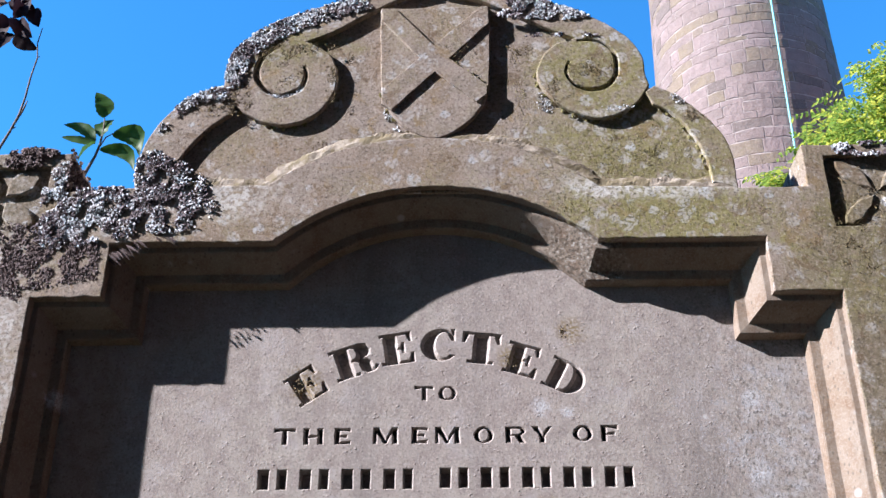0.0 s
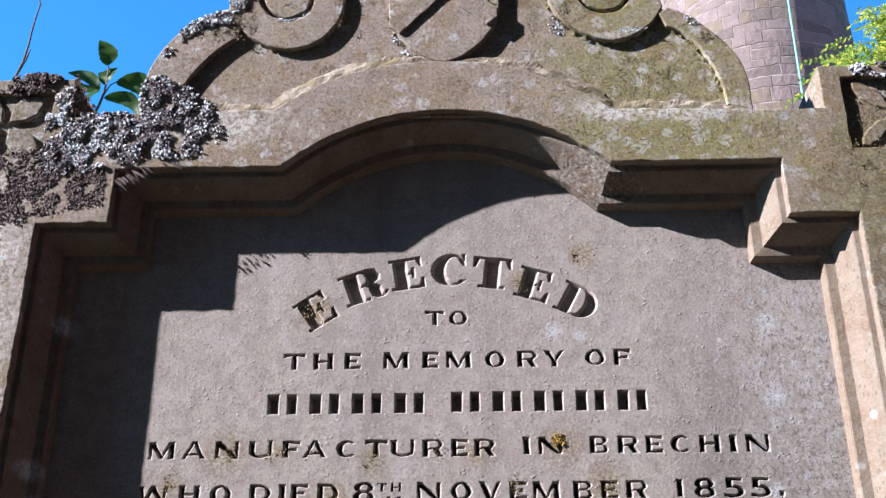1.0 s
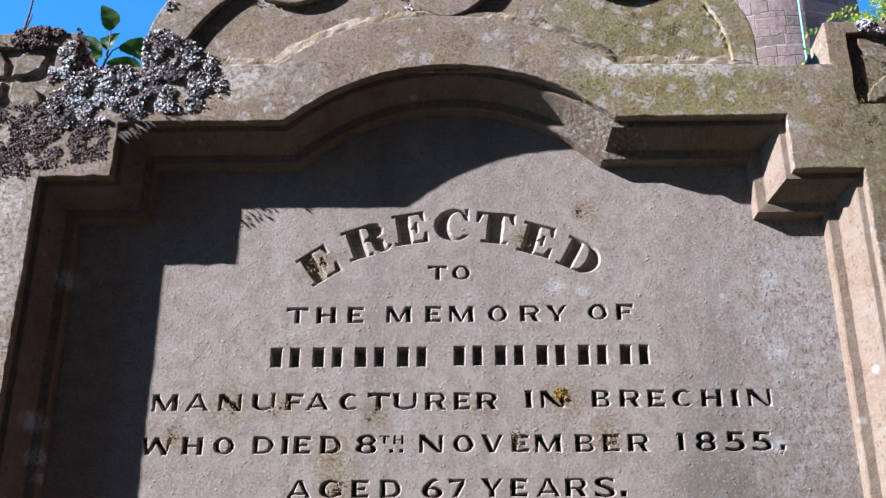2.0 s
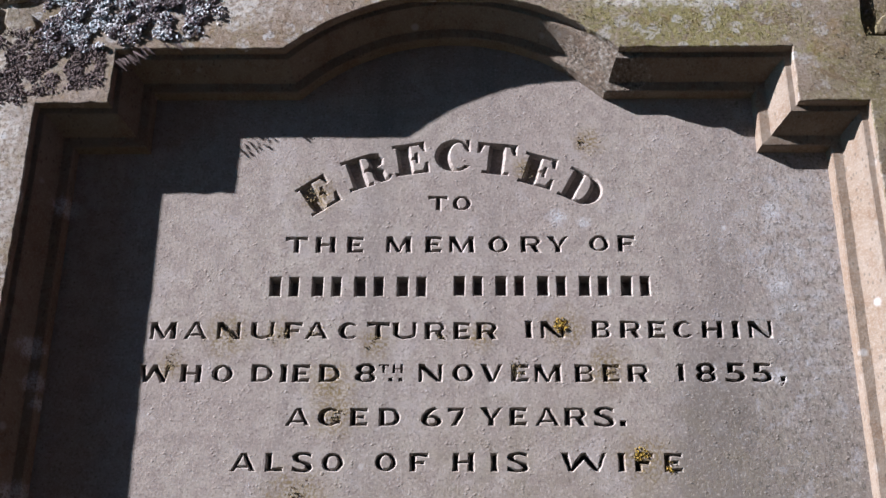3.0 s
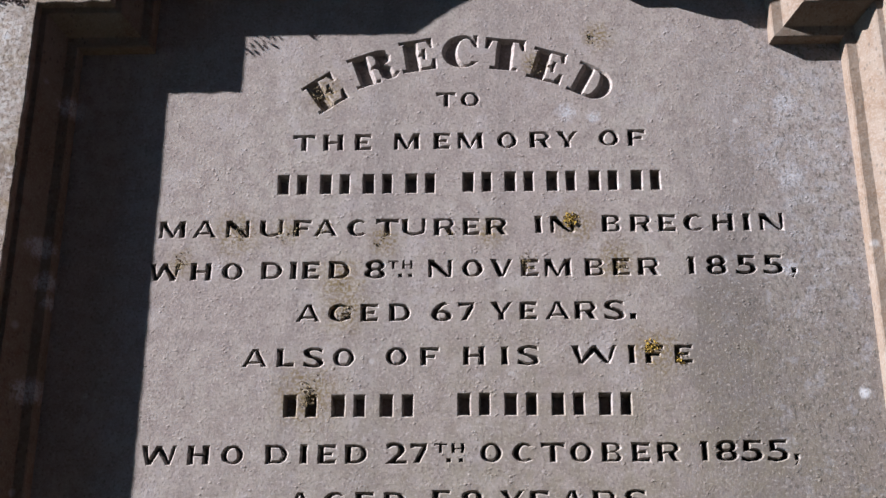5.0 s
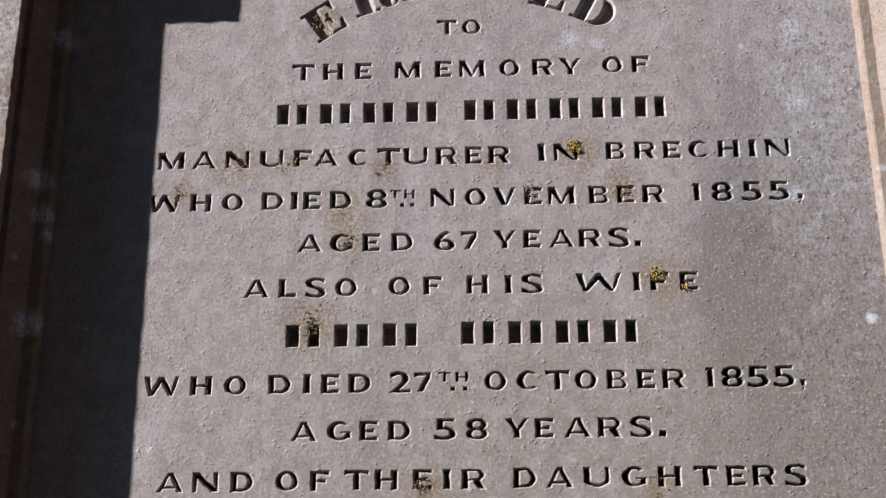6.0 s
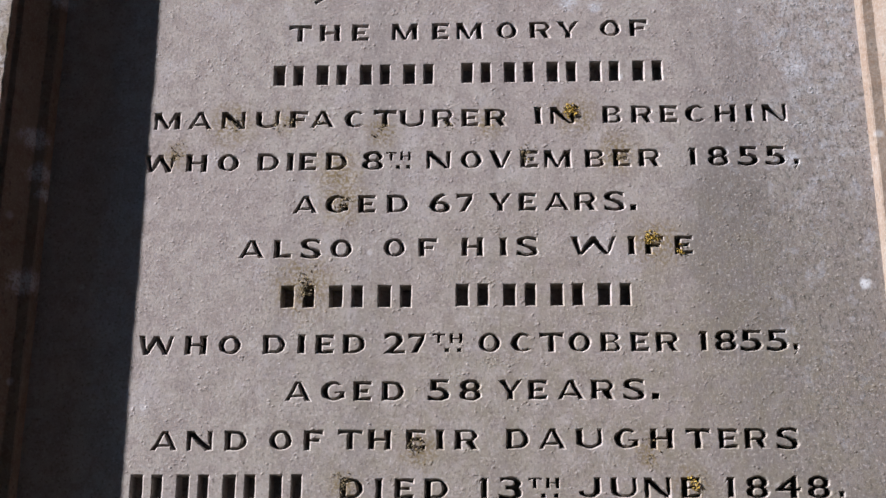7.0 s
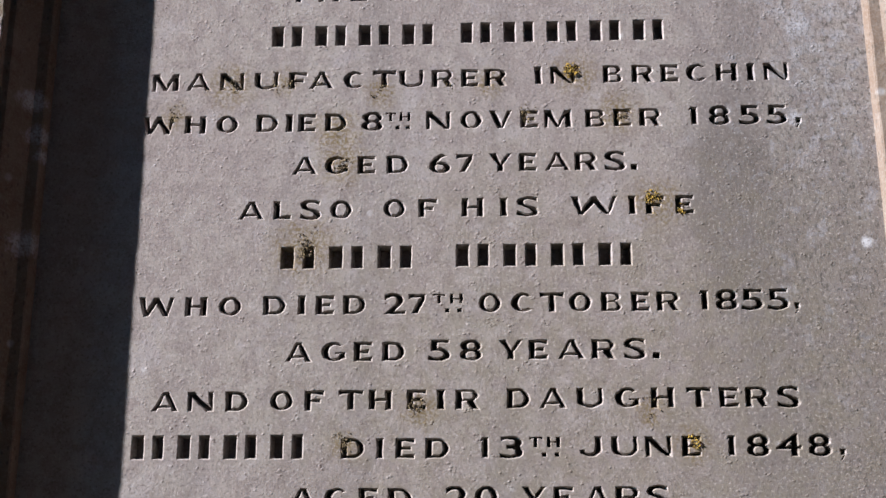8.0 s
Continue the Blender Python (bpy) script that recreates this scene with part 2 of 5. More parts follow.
def tower_stone():
    m = Mat("tower_sandstone", 0.93)
    r = m.random()
    c = m.mix(m.ramp(r, 0.0, 1.0), (0.205, 0.150, 0.138), (0.165, 0.122, 0.108))
    c = m.mix(m.ramp(r, 0.70, 0.75, 0.0, 0.75), c, (0.172, 0.130, 0.080))
    c = m.mix(m.ramp(r, 0.90, 0.93, 0.0, 0.9), c, (0.115, 0.088, 0.080))
    c = m.mix(m.ramp(r, 0.30, 0.24, 0.0, 0.6), c, (0.205, 0.150, 0.138))
    c = m.mix(m.ramp(m.noise(3.5, 5, 0.7), 0.4, 0.7, 0.0, 0.6), c, (0.125, 0.095, 0.082))
    c = m.mix(m.ramp(m.noise(22, 4, 0.7), 0.45, 0.65, 0.0, 0.4), c, (0.25, 0.19, 0.165))
    m.bump(m.noise(4, 5, 0.7), 0.6, 0.07)
    m.bump(m.noise(24, 4, 0.7), 0.6, 0.02)
    return m.done(c)


def bounce_wall_stone():
    m = Mat("red_bounce_sandstone", 0.95)
    # dark red, chosen to tint the light that the added walls bounce
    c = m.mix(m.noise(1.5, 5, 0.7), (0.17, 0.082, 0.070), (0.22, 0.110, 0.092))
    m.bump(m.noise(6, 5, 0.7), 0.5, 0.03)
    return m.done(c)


def mortar():
    m = Mat("lime_mortar", 0.95)
    c = m.mix(m.noise(8, 4), (0.26, 0.205, 0.185), (0.34, 0.28, 0.25))
    m.bump(m.noise(25, 4), 0.5, 0.02)
    return m.done(c)


def lichen_mat(name="crust_lichen", a=(0.085, 0.062, 0.070), b=(0.27, 0.225, 0.25), white=0.74):
    """Dark leafy lobes, with pale bluish ones in clusters."""
    m = Mat(name, 0.85)
    r = m.island()
    c = m.mix(m.ramp(r, 0.10, 0.95), a, b)
    cluster = m.ramp(m.noise(26, 3, 0.6), 0.44, 0.60, 0.0, 0.6)
    pale = m.ramp(m.math("ADD", r, cluster), 1.50 - white, 1.56 - white)
    c = m.mix(pale, c, m.mix(m.ramp(m.noise(60, 2), 0.4, 0.6), (0.56, 0.62, 0.68), (0.66, 0.66, 0.70)))
    c = m.mix(m.ramp(r, 0.12, 0.05), c, (0.07, 0.050, 0.038))
    c = m.mix(m.ramp(m.noise(500, 3), 0.4, 0.65, 0.0, 0.35), c, (0.10, 0.085, 0.08))
    m.bump(m.noise(600, 3), 0.5, 0.0012)
    return m.done(c)


def moss_mat():
    m = Mat("dry_moss", 0.95)
    r = m.island()
    c = m.mix(r, (0.14, 0.120, 0.050), (0.30, 0.265, 0.125))
    c = m.mix(m.ramp(r, 0.10, 0.05), c, (0.10, 0.085, 0.055))
    return m.done(c)


def leaf_mat(name, dark, light, gold=None, rough=0.45, through_it=0.35):
    m = Mat(name, rough)
    r = m.island()
    c = m.mix(r, dark, light)
    if gold:
        c = m.mix(m.ramp(r, 0.58, 0.80), c, gold)
    c = m.mix(m.ramp(m.noise(25, 3), 0.4, 0.7, 0.0, 0.4), c, dark)
    mat = m.done(c)
    m.bsdf.inputs["Specular IOR Level"].default_value = 0.12
    trans = m.t.nodes.new("ShaderNodeBsdfTranslucent")
    m.link(c, trans.inputs["Color"])
    both = m.t.nodes.new("ShaderNodeMixShader")
    both.inputs[0].default_value = through_it
    m.link(m.bsdf.outputs[0], both.inputs[1])
    m.link(trans.outputs[0], both.inputs[2])
    m.link(both.outputs[0], m.t.nodes["Material Output"].inputs["Surface"])
    return mat


def bark_mat(name, a, b):
    m = Mat(name, 0.9)
    c = m.mix(m.noise(30, 5, 0.7, (1, 1, 0.3)), a, b)
    m.bump(m.noise(40, 5, 0.7, (1, 1, 0.3)), 0.6, 0.01)
    return m.done(c)


def grass_mat():
    m = Mat("mown_grass", 0.95)
    c = m.mix(m.noise(1.2, 5, 0.7), (0.060, 0.048, 0.022), (0.085, 0.068, 0.032))
    c = m.mix(m.ramp(m.noise(40, 4, 0.7), 0.4, 0.7, 0.0, 0.6), c, (0.045, 0.048, 0.016))
    m.bump(m.noise(60, 4, 0.8), 0.8, 0.03)
    return m.done(c)


def cable_mat():
    m = Mat("teal_cable", 0.5)
    return m.done(m.mix(m.noise(6, 3), (0.16, 0.42, 0.42), (0.22, 0.50, 0.50)))


def pale_stone():
    m = Mat("bleached_sandstone", 0.95)
    mid = m.noise(70, 5, 0.7)
    c = m.mix(m.ramp(mid, 0.38, 0.62), (0.29, 0.248, 0.205), (0.18, 0.145, 0.110))
    c = m.mix(m.ramp(m.noise(26, 4, 0.7), 0.46, 0.56, 0.0, 0.9), c, (0.155, 0.125, 0.075))
    m.bump(mid, 0.6, 0.003)
    m.bump(m.noise(240, 3), 0.5, 0.001)
    return m.done(c)


PANEL, STONE, MOULD, PALE = panel_stone(), weathered_stone(), moulding_stone(), pale_stone()
TOWER, MORTAR, LICHEN, BOUNCE_STONE = tower_stone(), mortar(), lichen_mat(), bounce_wall_stone()
LAUREL = leaf_mat("laurel_leaf", (0.016, 0.045, 0.010), (0.055, 0.115, 0.018), None, 0.45, 0.42)
GOLDEN = leaf_mat("golden_leaflet", (0.15, 0.24, 0.04), (0.30, 0.38, 0.07), (0.54, 0.52, 0.08), 0.5, 0.55)
COPPER = leaf_mat("copper_leaf", (0.018, 0.008, 0.010), (0.036, 0.017, 0.022), None, 0.7, 0.2)
BARK = bark_mat("grey_bark", (0.07, 0.055, 0.05), (0.16, 0.13, 0.11))
GRASS, CABLE = grass_mat(), cable_mat()


# ---- mesh helpers ----
def mesh_of(name, verts, faces, material, smooth=False, weld=False):
    me = bpy.data.meshes.new(name)
    me.from_pydata([tuple(v) for v in verts], [], faces)
    if weld:
        bm = bmesh.new()
        bm.from_mesh(me)
        bmesh.ops.remove_doubles(bm, verts=bm.verts, dist=2e-5)
        bm.to_mesh(me)
        bm.free()
    me.materials.append(material)
    if smooth:
        me.polygons.foreach_set("use_smooth", [True] * len(me.polygons))
    me.update()
    return me


def part(name, verts, faces, material, parent, label="", smooth=False, kind="", weld=False):
    ob = new(name, mesh_of(name, verts, faces, material, smooth, weld))
    ob.parent = parent
    return tagged(ob, label=label, kind=kind)


def area(c):
    return 0.5 * sum(c[i - 1][0] * c[i][1] - c[i][0] * c[i - 1][1] for i in range(len(c)))


def shifted(c, d, dx=None):
    """The contour moved to its left by d (dx: by another amount across)."""
    out = []
    n = len(c)
    for i in range(n):
        a, b, e = c[i - 1], c[i], c[(i + 1) % n]
        u = Vector((b[0] - a[0], b[1] - a[1]))
        v = Vector((e[0] - b[0], e[1] - b[1]))
        if u.length < 1e-9:
            u = v
        if v.length < 1e-9:
            v = u
        u.normalize(), v.normalize()
        p, q = Vector((-u.y, u.x)), Vector((-v.y, v.x))
        k = (p + q) / max(0.35, 1 + p.dot(q))
        out.append((b[0] + k.x * (d if dx is None else dx), b[1] + k.y * d))
    return out


def worn(c, step=0.006, amp=0.0007, seed=0.0):
    """The contour cut into short steps and made a little uneven."""
    out = []
    for i in range(len(c)):
        a, b = c[i], c[(i + 1) % len(c)]
        k = max(1, int(math.hypot(b[0] - a[0], b[1] - a[1]) / step))
        for j in range(k):
            x, z = a[0] + (b[0] - a[0]) * j / k, a[1] + (b[1] - a[1]) * j / k
            s = Vector((x * 60, z * 60, seed))
            out.append((x + amp * 1.5 * noise.noise(s), z + amp * 1.5 * noise.noise(s + Vector((9, 9, 9)))))
    return out


def filled(contours, y, verts, faces):
    """Adds a flat face with holes at depth y."""
    from mathutils.geometry import tessellate_polygon
    base = len(verts)
    loops = [[Vector((x, z, 0)) for x, z in c] for c in contours]
    for c in contours:
        verts.extend((x, y, z) for x, z in c)
    faces.extend(tuple(base + i for i in tri) for tri in tessellate_polygon(loops))


def wall(c, ya, d, yb, verts, faces):
    """Adds a band from contour c at ya to contour d at yb."""
    base, n = len(verts), len(c)
    verts.extend((x, ya, z) for x, z in c)
    verts.extend((x, yb, z) for x, z in d)
    faces.extend((base + i, base + (i + 1) % n, base + n + (i + 1) % n, base + n + i) for i in range(n))


def plate(name, contours, front, back, material, parent, edge=0.0015, amp=0.0007, step=0.006, label=""):
    """A slab with the outline contours[0] and holes; its front edge is worn round by edge."""
    verts, faces, tops = [], [], []
    for i, c in enumerate(contours):
        if (area(c) > 0) != (i == 0):
            c = c[::-1]
        c = worn(c, step, amp, front * 100 + i)
        inner, half = shifted(c, edge), shifted(c, edge * 0.3)
        tops.append(inner)
        rear = c if i == 0 else rear
        wall(inner, front, half, front + edge * 0.3, verts, faces)
        wall(half, front + edge * 0.3, c, front + edge, verts, faces)
        wall(c, front + edge, c, back, verts, faces)
    filled(tops, front, verts, faces)
    if back > 0.05:
        filled([rear], back, verts, faces)
    return part(name, verts, faces, material, parent, label, weld=True)


def arc(cx, cz, r, a0, a1, n, rz=None):
    return [(cx + r * math.cos(radians(a0 + (a1 - a0) * i / n)), cz + (rz or r) * math.sin(radians(a0 + (a1 - a0) * i / n))) for i in range(n + 1)]


def smooth_line(points, n=8):
    """A curve through the points."""
    p = [points[0], *points, points[-1]]
    out = []
    for i in range(1, len(p) - 2):
        for j in range(n):
            t = j / n
            w = (-t + 2 * t * t - t ** 3, 2 - 5 * t * t + 3 * t ** 3, t + 4 * t * t - 3 * t ** 3, -t * t + t ** 3)
            out.append(tuple(0.5 * sum(w[k] * p[i - 1 + k][m] for k in range(4)) for m in (0, 1)))
    return out + [points[-1]]


def tube(points, radii, sides, verts, faces):
    """Adds a round, tapered stem through the points."""
    base = len(verts)
    for i, p in enumerate(points):
        p = Vector(p)
        way = (Vector(points[min(i + 1, len(points) - 1)]) - Vector(points[max(i - 1, 0)])).normalized()
        u = way.orthogonal().normalized()
        w = way.cross(u)
        for k in range(sides):
            a = 2 * math.pi * k / sides
            verts.append(p + (u * math.cos(a) + w * math.sin(a)) * radii[i])
    for i in range(len(points) - 1):
        for k in range(sides):
            a, b = base + i * sides + k, base + i * sides + (k + 1) % sides
            faces.append((a, b, b + sides, a + sides))
    faces.append(tuple(base + (len(points) - 1) * sides + k for k in range(sides)))


def leaf(place, way, up, length, width, curl, verts, faces, n=5, wave=0.0, bow=Vector((0, 0, 0))):
    """One leaf: a pointed oval, folded a little along its middle, with a waved edge."""
    way, up = way.normalized(), up.normalized()
    side = way.cross(up).normalized()
    base = len(verts)
    for i in range(n + 1):
        t = i / n
        w = width * 0.5 * math.sin(math.pi * min(1, t ** 0.8 * 0.97 + 0.03)) ** 0.75
        c = place + way * (length * t) - up * (curl * length * t * t) + bow * (4 * t * (1 - t))
        lift = up * (w * (0.35 + wave * 6 * math.sin(t * 17)))
        w *= 1 + wave * 2 * math.sin(t * 31)
        verts.extend((c - side * w + lift, c, c + side * w + lift))
    for i in range(n):
        k = base + i * 3
        faces.append((k, k + 1, k + 4, k + 3))
        faces.append((k + 1, k + 2, k + 5, k + 4))


def thing(name, label, category, place=(0, 0, 0), group="", kind=""):
    ob = new(name)
    ob.location = place
    return tagged(ob, label, category, group, kind)


# ---- ground ----
def ground_sheet():
    verts, faces, ring = [], [], []
    radii = [0, 1.5, 3, 5, 8, 13, 22, 40, 80, 200, 600, 2500]
    for i, r in enumerate(radii[1:]):
        for k in range(48):
            a = 2 * math.pi * k / 48
            x, y = r * math.cos(a), r * math.sin(a)
            verts.append((x, y, 0.05 * noise.noise(Vector((x * 0.3, y * 0.3, 0))) - 0.03 if r < 100 else -0.03))
    verts.append((0, 0, 0))
    for k in range(48):
        faces.append((len(verts) - 1, k, (k + 1) % 48))
    for i in range(len(radii) - 2):
        for k in range(48):
            a, b = i * 48 + k, i * 48 + (k + 1) % 48
            faces.append((a, a + 48, b + 48, b))
    ob = new("ground", mesh_of("ground", verts, faces, GRASS, True))
    return tagged(ob, "dry trodden churchyard grass round the gravestone", "ground", kind="structure")


ground_sheet()


def light_wall(name, label, x0, x1, y0, y1, top):
    """A plain high wall out of view, added to block sky and bounce light."""
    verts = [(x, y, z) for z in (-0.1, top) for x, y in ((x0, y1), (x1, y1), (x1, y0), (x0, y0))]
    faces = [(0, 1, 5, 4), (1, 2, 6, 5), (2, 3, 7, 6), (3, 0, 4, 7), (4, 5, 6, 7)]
    ob = new(name, mesh_of(name, verts, faces, BOUNCE_STONE))
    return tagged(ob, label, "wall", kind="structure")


# added behind the camera: keeps sky light off the shaded stone
light_wall("added_wall_south", "plain red wall added out of view to block sky light", -10.2, 3.4, -6.2, -5.0, 26.0)
# added reflector: its sunlit end warms the left moulding
light_wall("added_wall_east", "plain red wall added out of view to bounce warm sunlight", 3.4, 4.6, -6.2, 1.6, 20.0)
# added reflector: cuts sky light and sends red bounce to the tower's dark side
light_wall("added_wall_tower", "plain red wall added out of view to warm the tower's shaded side", 12.0, 13.2, 10.0, 20.0, 22.0)

# ---- the gravestone ----
FRONT, FIELD, BACK = -0.057, -0.048, 0.11   # face of the frame, sunk field above the arch, back of the stone
BASE = 0.30                                 # top of the plinth
grave = thing("gravestone", "tall weathered pink sandstone gravestone with carved inscription, scrolls and shield", "gravestone", (0, 0, 0))

# the opening round the panel, from bottom left up and over to bottom right
arch_line = arc(0.0155, 2.100, 0.343, 132.5, 47.5, 28)
OPENING = [(-0.550, BASE + 0.18), (-0.5515, 2.267), (-0.451, 2.267), (-0.451, 2.353), *arch_line, (0.485, 2.353), (0.485, 2.267), (0.579, 2.267), (0.579, BASE + 0.18)]
ledge = [(-0.428, 2.446), (-0.343, 2.447), *smooth_line([(-0.232, 2.448), (-0.180, 2.484), (-0.098, 2.518), (0.014, 2.529), (0.124, 2.514), (0.206, 2.476), (0.254, 2.441)], 6), (0.419, 2.438), (0.456, 2.436)]


SQUARES = [(-0.690, -0.556, 2.376, 2.484), (0.586, 0.728, 2.369, 2.489)]   # sunk squares of the corner blocks


def frame_plate():
    left = [(-0.74, BASE), (-0.74, 2.508), (-0.528, 2.508), (-0.528, 2.440)]
    right = [(0.556, 2.436), (0.556, 2.508), (0.765, 2.508), (0.765, BASE)]
    outer = left + ledge + right
    holes = [[(a, c), (b, c), (b, d), (a, d)] for a, b, c, d in SQUARES]
    plate("frame", [outer[::-1], OPENING] + holes, FRONT, 0.0225, STONE, grave, 0.0016, 0.0012)
    # the body of the stone behind the frame
    plate("body", [[(-0.74, BASE), (0.765, BASE), (0.765, 2.508), (0.556, 2.508), (0.556, 2.432), (-0.528, 2.434), (-0.528, 2.508), (-0.74, 2.508)]], 0.0230, BACK, STONE, grave, 0.003)


def swept(name, path, profile, material, parent, label=""):
    """Sweeps a profile of (inward, depth) along a path on the face of the stone."""
    verts, faces = [], []
    n = len(path)
    for i in range(n):
        a, b, e = path[max(i - 1, 0)], path[i], path[min(i + 1, n - 1)]
        u = Vector((b[0] - a[0], b[1] - a[1])) if i else Vector((e[0] - b[0], e[1] - b[1]))
        v = Vector((e[0] - b[0], e[1] - b[1])) if i < n - 1 else u
        u.normalize(), v.normalize()
        p, q = Vector((u.y, -u.x)), Vector((v.y, -v.x))
        k = (p + q) / max(0.3, 1 + p.dot(q))
        for inward, y in profile:
            s = Vector((b[0] * 40, b[1] * 40, inward * 300))
            w = 0.0008 * noise.noise(s) if 0.0005 < inward < 0.05 else 0.0042 * noise.noise(s * 1.3) if inward < -0.003 else 0
            verts.append((b[0] + k.x * (inward + w), y + w * 0.6, b[1] + k.y * (inward + w)))
    m = len(profile)
    for i in range(n - 1):
        for j in range(m - 1):
            faces.append((i * m + j, i * m + j + 1, (i + 1) * m + j + 1, (i + 1) * m + j))
    return part(name, verts, faces, material, parent, label)


def dense(path, step=0.012):
    out = []
    for a, b in zip(path, path[1:]):
        k = max(1, int(math.hypot(b[0] - a[0], b[1] - a[1]) / step))
        out += [(a[0] + (b[0] - a[0]) * j / k, a[1] + (b[1] - a[1]) * j / k) for j in range(k)]
    return out + [path[-1]]


def head_only():
    """The moulding in one sweep, so that its corners are mitred."""
    profile = [(-0.0004, FRONT + 0.0012), (0.0004, FRONT + 0.003), (0.001, -0.0455), (0.002, -0.0445), (0.0095, -0.0440), (0.0115, -0.0425),
               (0.018, -0.0355), (0.025, -0.0265), (0.031, -0.0185), (0.0325, -0.0170), (0.0450, -0.0155), (0.0468, -0.0140), (0.0500, 0.004)]
    swept("moulding", dense(OPENING), profile, MOULD, grave, "splayed stone moulding stepping up to a low arch")


frame_plate()
head_only()


# ---- the inscription ----
def font_glyphs(letters):
    """Outlines of letters of the built-in font, as closed lines, in units of the height of a capital."""
    found = {}
    data = bpy.data.curves.new("letters", "FONT")
    ob = new("letters", data)
    for ch in "H" + letters:
        if ch in found:
            continue
        data.body = ch
        bpy.context.view_layer.update()
        lines = ob.to_curve(bpy.context.evaluated_depsgraph_get())
        out = []
        for s in lines.splines:
            line, pts = [], s.bezier_points
            for i in range(len(pts)):
                a, b = pts[i], pts[(i + 1) % len(pts)]
                p0, p1, p2, p3 = a.co.xy, a.handle_right.xy, b.handle_left.xy, b.co.xy
                chord = (p3 - p0)
                bent = abs(chord.x * (p1 - p0).y - chord.y * (p1 - p0).x) + abs(chord.x * (p2 - p0).y - chord.y * (p2 - p0).x)
                k = 5 if bent > 1e-5 else 1
                for j in range(k):
                    t = j / k
                    line.append(tuple(p0 * (1 - t) ** 3 + p1 * 3 * t * (1 - t) ** 2 + p2 * 3 * t * t * (1 - t) + p3 * t ** 3))
            if len(line) > 2:
                out.append(line)
        found[ch] = out
        ob.to_curve_clear()
    bpy.data.objects.remove(ob)
    cap = max(p[1] for line in found["H"] for p in line)
    return {ch: [[(x / cap, z / cap) for x, z in line] for line in lines] for ch, lines in found.items()}


GLYPHS = font_glyphs("S0234568")

SLAB = {
    "E": [[(0, 0), (.92, 0), (.92, .32), (.85, .32), (.76, .08), (.48, .08), (.48, .46), (.57, .46), (.60, .34), (.67, .34), (.67, .67), (.60, .67), (.57, .54),
           (.48, .54), (.48, .92), (.74, .92), (.82, .70), (.89, .70), (.89, 1), (0, 1), (0, .92), (.10, .92), (.10, .08), (0, .08)]],
    "T": [[(.16, 0), (.82, 0), (.82, .08), (.69, .08), (.69, .92), (.82, .92), (.91, .66), (.98, .66), (.98, 1), (0, 1), (0, .66), (.07, .66), (.16, .92), (.29, .92), (.29, .08), (.16, .08)]],
    "D": [[(0, 0), *arc(.5, .5, .52, -90, 90, 14, .5), (0, 1), (0, .92), (.10, .92), (.10, .08), (0, .08)], [(.42, .08), *arc(.50, .5, .18, -90, 90, 10, .42), (.42, .92)]],
    "C": [[*arc(.5, .5, .52, 52, 318, 22, .52), *arc(.60, .5, .24, 310, 60, 18, .43), (.74, .82), (.84, .64), (.91, .64), (.91, 1.0), (.82, 1.0)]],
    "R": [[(0, 0), (.56, 0), (.56, .08), (.45, .08), (.45, .46), (.52, .46), (.60, .38), (.62, .12), (.72, 0), (.92, 0), (1.03, .12), (.98, .17), (.92, .12), (.90, .15), (.89, .36), (.78, .50),
           (.91, .58), (.96, .75), (.89, .92), (.68, 1), (0, 1), (0, .92), (.10, .92), (.10, .08), (0, .08)],
          [(.45, .55), (.53, .55), (.60, .62), (.62, .74), (.59, .87), (.51, .92), (.45, .92)]],
}


# widths of the extended capitals, in heights of a capital
GLYPH_WIDTH = {"M": 1.42, "A": 1.38, "N": 1.30, "U": 1.30, "F": 1.0, "C": 1.18, "T": 1.24, "R": 1.22, "E": 0.95, "I": 0.43, "B": 1.06, "H": 1.14, "W": 2.5, "O": 1.16, "D": 1.17,
               "V": 1.22, "G": 1.25, "Y": 1.24, "S": 0.95, "L": 0.95, "J": 1.1, "1": 0.46, "7": 0.88, "4": 1.1, "3": 1.0, ".": 0.36, ",": 0.38}
STEM, ARM = 0.37, 0.22   # thickness of upright and level strokes


